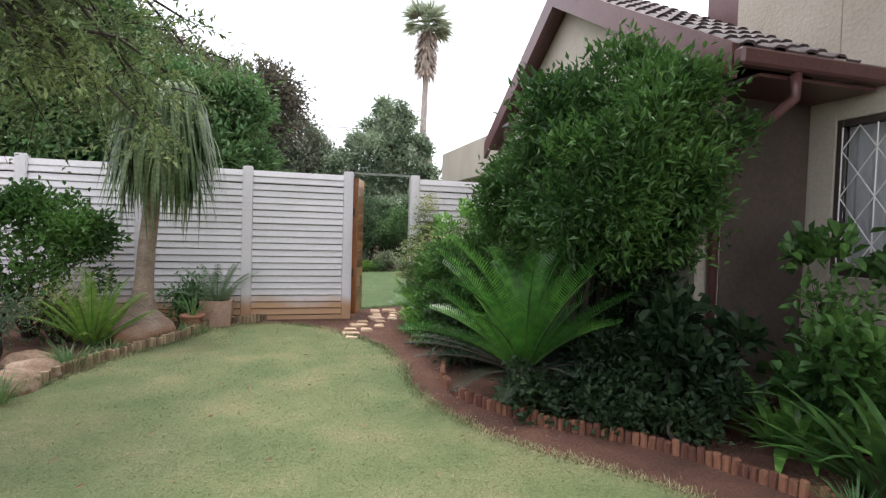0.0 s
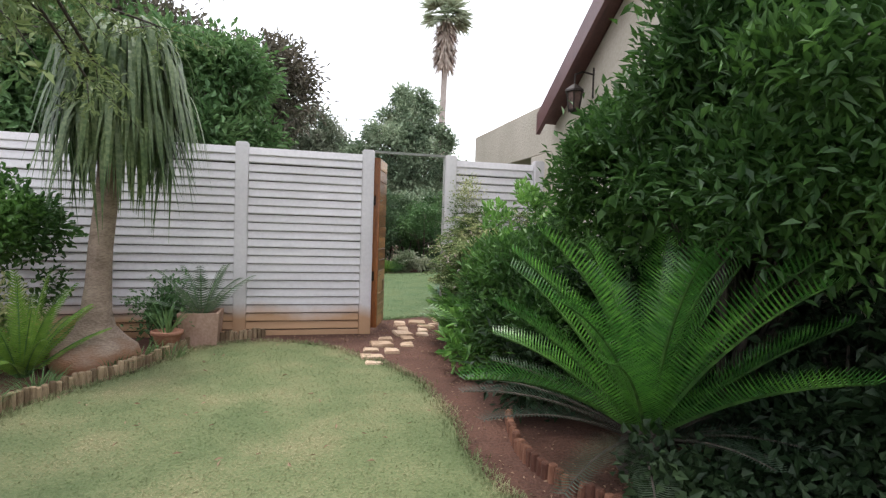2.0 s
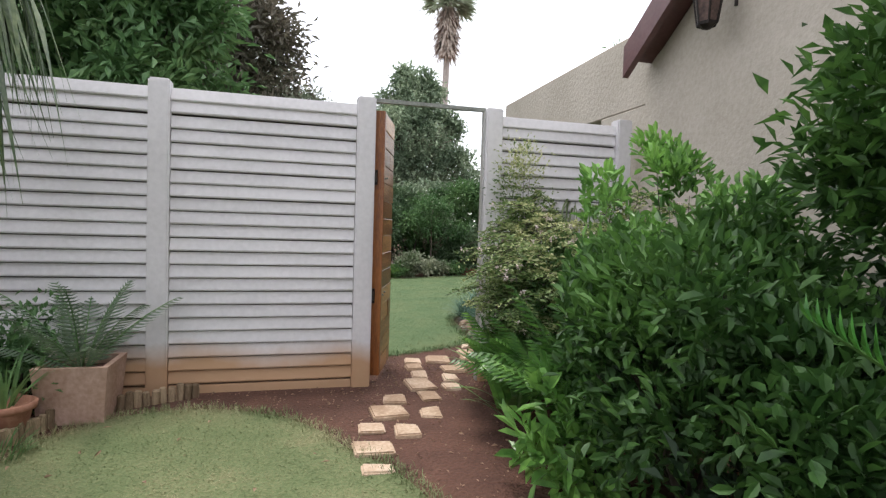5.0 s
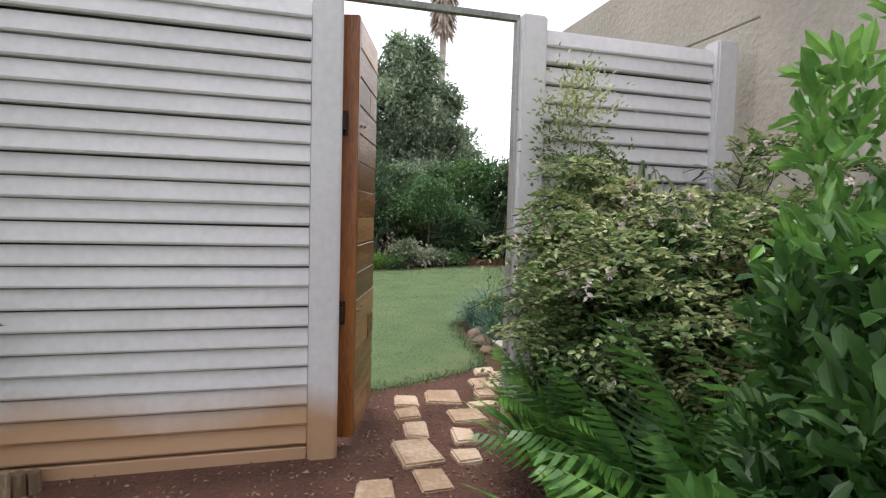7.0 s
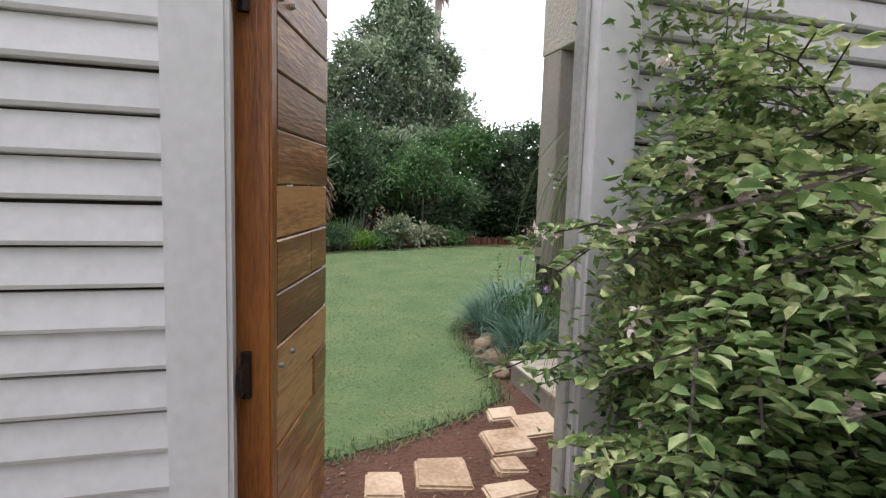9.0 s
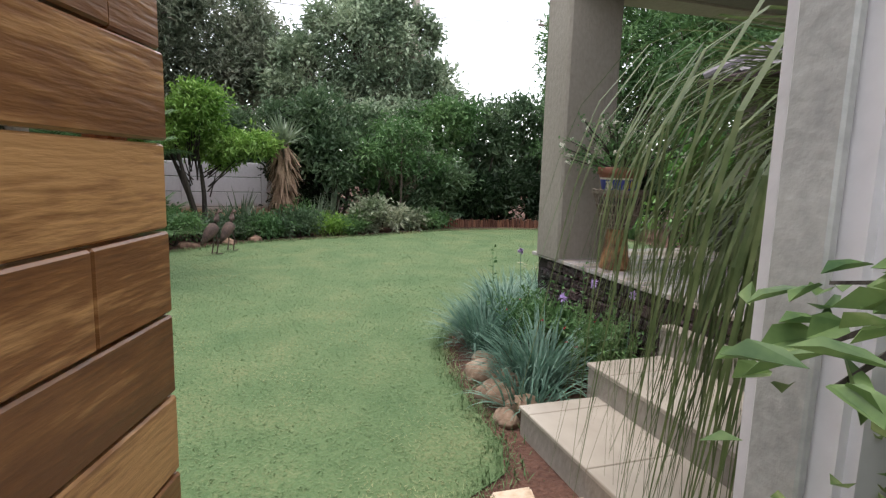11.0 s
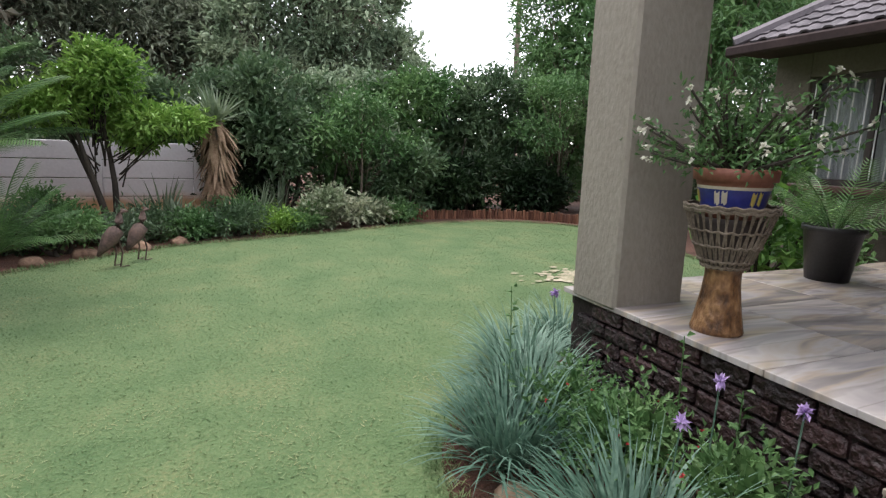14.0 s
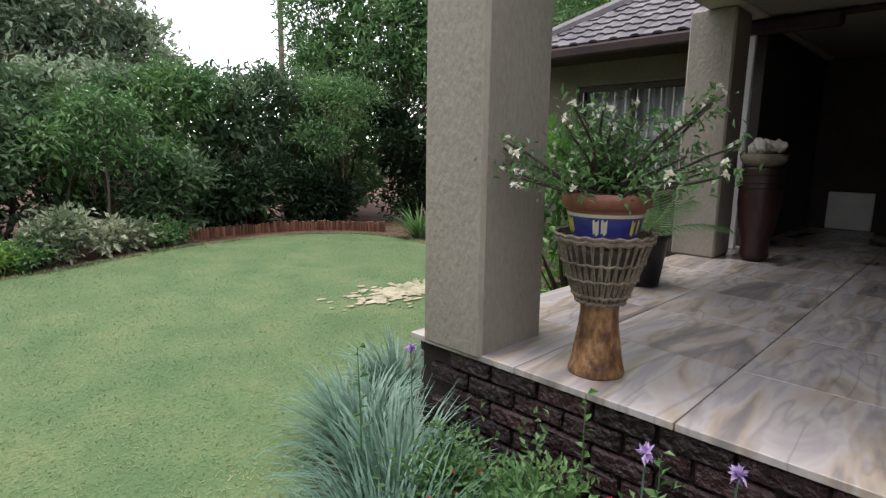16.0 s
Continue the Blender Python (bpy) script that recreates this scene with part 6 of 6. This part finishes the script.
for k in range(6):
    s = Shape()
    a0 = math.radians(190 + 60 * k)
    for (da, z0, z1), q in (((0.0, 0.062, 0.11), 0), ((0.22, 0.065, 0.112), 1)):
        v = []
        for i in range(5):
            aa = a0 + da + 0.16 * i / 4
            for z in (z0, z1):
                r = 0.13 + (z - 0.05) * 0.257 + 0.0025
                v.append((r * math.cos(aa), r * math.sin(aa), z + (0.006 * math.sin(i * 2))))
        s.add(v, [(2 * i, 2 * i + 2, 2 * i + 3, 2 * i + 1) for i in range(4)])
    s.make("painted_motif", "yellow" if k % 2 else "cream", pot)
thorn = empty("thorn_plant", "thorny branching plant with small white flowers in the painted pot", "pot plant", at=(DX, DY, PZ + 0.62))
s, lf, fl = Shape(), Shape(), Shape()
for k in range(44):
    az, el, ln = k * 2.4, rnd.uniform(0.15, 1.4), rnd.uniform(0.22, 0.50)
    if el > 0.9:
        ln *= 0.75
    pts = []
    for j in range(6):
        u = j / 5
        pts.append(Vector((math.cos(az) * math.cos(el) * ln * u + 0.015 * math.sin(9 * u + k), math.sin(az) * math.cos(el) * ln * u + 0.015 * math.cos(8 * u + k), math.sin(el) * ln * u * (1 - 0.15 * u) + 0.03 * u)))
    tube(s, pts, [0.007, 0.006, 0.006, 0.005, 0.005, 0.004], 5)
    for j in range(2, 6):
        m = 12
        leaves(lf, np.array(pts[j])[None] + rng.normal(0, 0.026, (m, 3)), unit(rng.normal(0, 1, (m, 3)) + np.array(pts[5] - pts[0])), 0.034, 0.015, spread=0.5)
    for q in range(rnd.choice((1, 2, 2, 3))):
        leaves(fl, np.repeat((np.array(pts[5]) + rng.normal(0, 0.02, 3))[None], 7, 0), unit(rng.normal(0, 1, (7, 3)) + np.array([0, 0, 0.6])), 0.019, 0.015, spread=0.2)
s.make("branches", "darkbark", thorn)
lf.make("leaves", "lf_mid", thorn, kind="stuff")
fl.make("flowers", "petal_w", thorn, kind="stuff")

# black pot with a young palm
BPX, BPY = 5.18, 11.97
bp_ = empty("black_pot", "black plastic plant pot", "pot", at=(BPX, BPY, PZ))
s = Shape()
revolve(s, [(0, 0.0), (0.115, 0.0), (0.155, 0.29), (0.167, 0.295), (0.167, 0.325), (0.155, 0.325), (0.147, 0.27), (0, 0.27)], 30)
s.make("body", "black", bp_, True)
fern("potted_palm", "young green palm in the black pot", "palm", (BPX, BPY), 11, 0.52, 0.12, 0.009, "lf_mid", (0.25, 1.1), (0.4, 1.0), 22, z=PZ + 0.30)
shrub("broad-leaved dark green plant beyond the patio", (5.6, 12.75), 1.35, 0.55, (0.14, 0.08), "lf_broad", 70, per=10, sz=0.09)
shrub("green shrub beside the far wing", (6.9, 13.0), 1.0, 0.5, (0.08, 0.04), "lf_mid", 60, per=14)
tree("feathery_tree", "tall green feathery tree beyond the patio", "tree", (8.8, 16.2), [(0, 0, 3.6, 1.3, 1.1, 2.2, 330, 26, 0.18)], (0.17, 0.05), "lf_mid", trunk=0.1, limbs=20)

# tall dark drum with a bowl of shells
d2 = empty("tall_drum", "dark red-brown barrel drum standing on the patio", "drum", at=(6.62, 11.72, PZ))
s = Shape()
revolve(s, [(0, 0), (0.08, 0.0), (0.105, 0.05), (0.095, 0.14), (0.125, 0.26), (0.15, 0.45), (0.148, 0.62), (0.14, 0.70), (0.145, 0.715), (0.13, 0.72), (0, 0.72)], 30)
s.make("body", "maroonpot", d2, True)
s = Shape()
for z, r in ((0.60, 0.151), (0.66, 0.148), (0.56, 0.153)):
    tube(s, [(r * math.cos(k * math.tau / 32), r * math.sin(k * math.tau / 32), z) for k in range(33)], 0.006, 5)
s.make("hoops", "iron", d2)
bw = empty("shell_bowl", "shallow woven bowl heaped with pale shells", "bowl", at=(6.62, 11.72, PZ + 0.72))
s = Shape()
revolve(s, [(0, 0.0), (0.11, 0.0), (0.155, 0.05), (0.165, 0.10), (0.152, 0.10), (0.10, 0.03), (0, 0.03)], 28)
s.make("body", "reed", bw, True)
shm = []
for k in range(4):
    bm = bmesh.new()
    bmesh.ops.create_icosphere(bm, subdivisions=2, radius=1)
    for v in bm.verts:
        v.co = v.co * (1 + 0.35 * noise.noise(v.co * 2 + Vector((k * 4, 0, 0))))
        v.co = Vector((v.co.x * 0.05, v.co.y * 0.035, v.co.z * 0.035))
    me = bpy.data.meshes.new("shell")
    bm.to_mesh(me)
    bm.free()
    me.materials.append(M["shell"])
    shm.append(me)
for k in range(26):
    r, a = 0.12 * math.sqrt(rnd.random()), rnd.uniform(0, 6.28)
    ob = new("shell", rnd.choice(shm))
    ob.parent, ob.location, ob.rotation_euler = bw, (r * math.cos(a), r * math.sin(a), 0.17 - 2.2 * r * r + rnd.uniform(-0.02, 0.01)), (rnd.uniform(0, 3), rnd.uniform(0, 3), rnd.uniform(0, 3))
block("white_panel", 9.52, 9.56, 11.35, 11.78, PZ + 0.001, PZ + 0.42, "white", None, 0.01, "plain white panel leaning at the back wall", "panel")

# utility pole and wires beyond the trees
pole = empty("utility_pole", "wooden utility pole with a cross-arm and wires", "pole", at=(13.0, 30.0, 0))
s = Shape()
tube(s, [(0, 0, -0.1), (0, 0, 8.2)], [0.13, 0.09], 10)
tube(s, [(-0.55, 0, 7.2), (0.55, 0, 7.2)], 0.05, 6)
for k in (-0.45, -0.15, 0.15, 0.45):
    tube(s, [(k, 0, 7.25), (k, 0, 7.42)], 0.035, 6)
s.make("shaft", "bark", pole)
s = Shape()
for k in (-0.45, 0.45):
    tube(s, [(-30 + 1.5 * i + k, -6 + 0.3 * i + 0 * k, 7.42 + 0.012 * (i - 10) ** 2 - 0.3 - 0.9) for i in range(21)], 0.012, 4)
s.make("wires", "iron", pole)

# far woods that close the view
s, n = Shape(), 500
ang = np.linspace(-1.35, 1.45, n) + rng.normal(0, 0.01, n)
dist = rng.uniform(31, 44, n)
cx, cy = dist * np.sin(ang), dist * np.cos(ang) + 4
hz = 1.0 + 2.3 * rng.random(n)
per = 24
pts = np.repeat(np.stack([cx, cy, hz * rng.uniform(0.2, 1, n)], 1), per, 0) + rng.normal(0, 0.55, (n * per, 3))
pts[:, 2] = np.abs(pts[:, 2])
leaves(s, pts, unit(rng.normal(0, 1, (n * per, 3)) + np.array([0, -0.5, 0.5])), 0.6, 0.32)
tagged(s.make("far_woods", "lf_dark"), "dense dark green woods beyond the garden", "woods", kind="stuff")
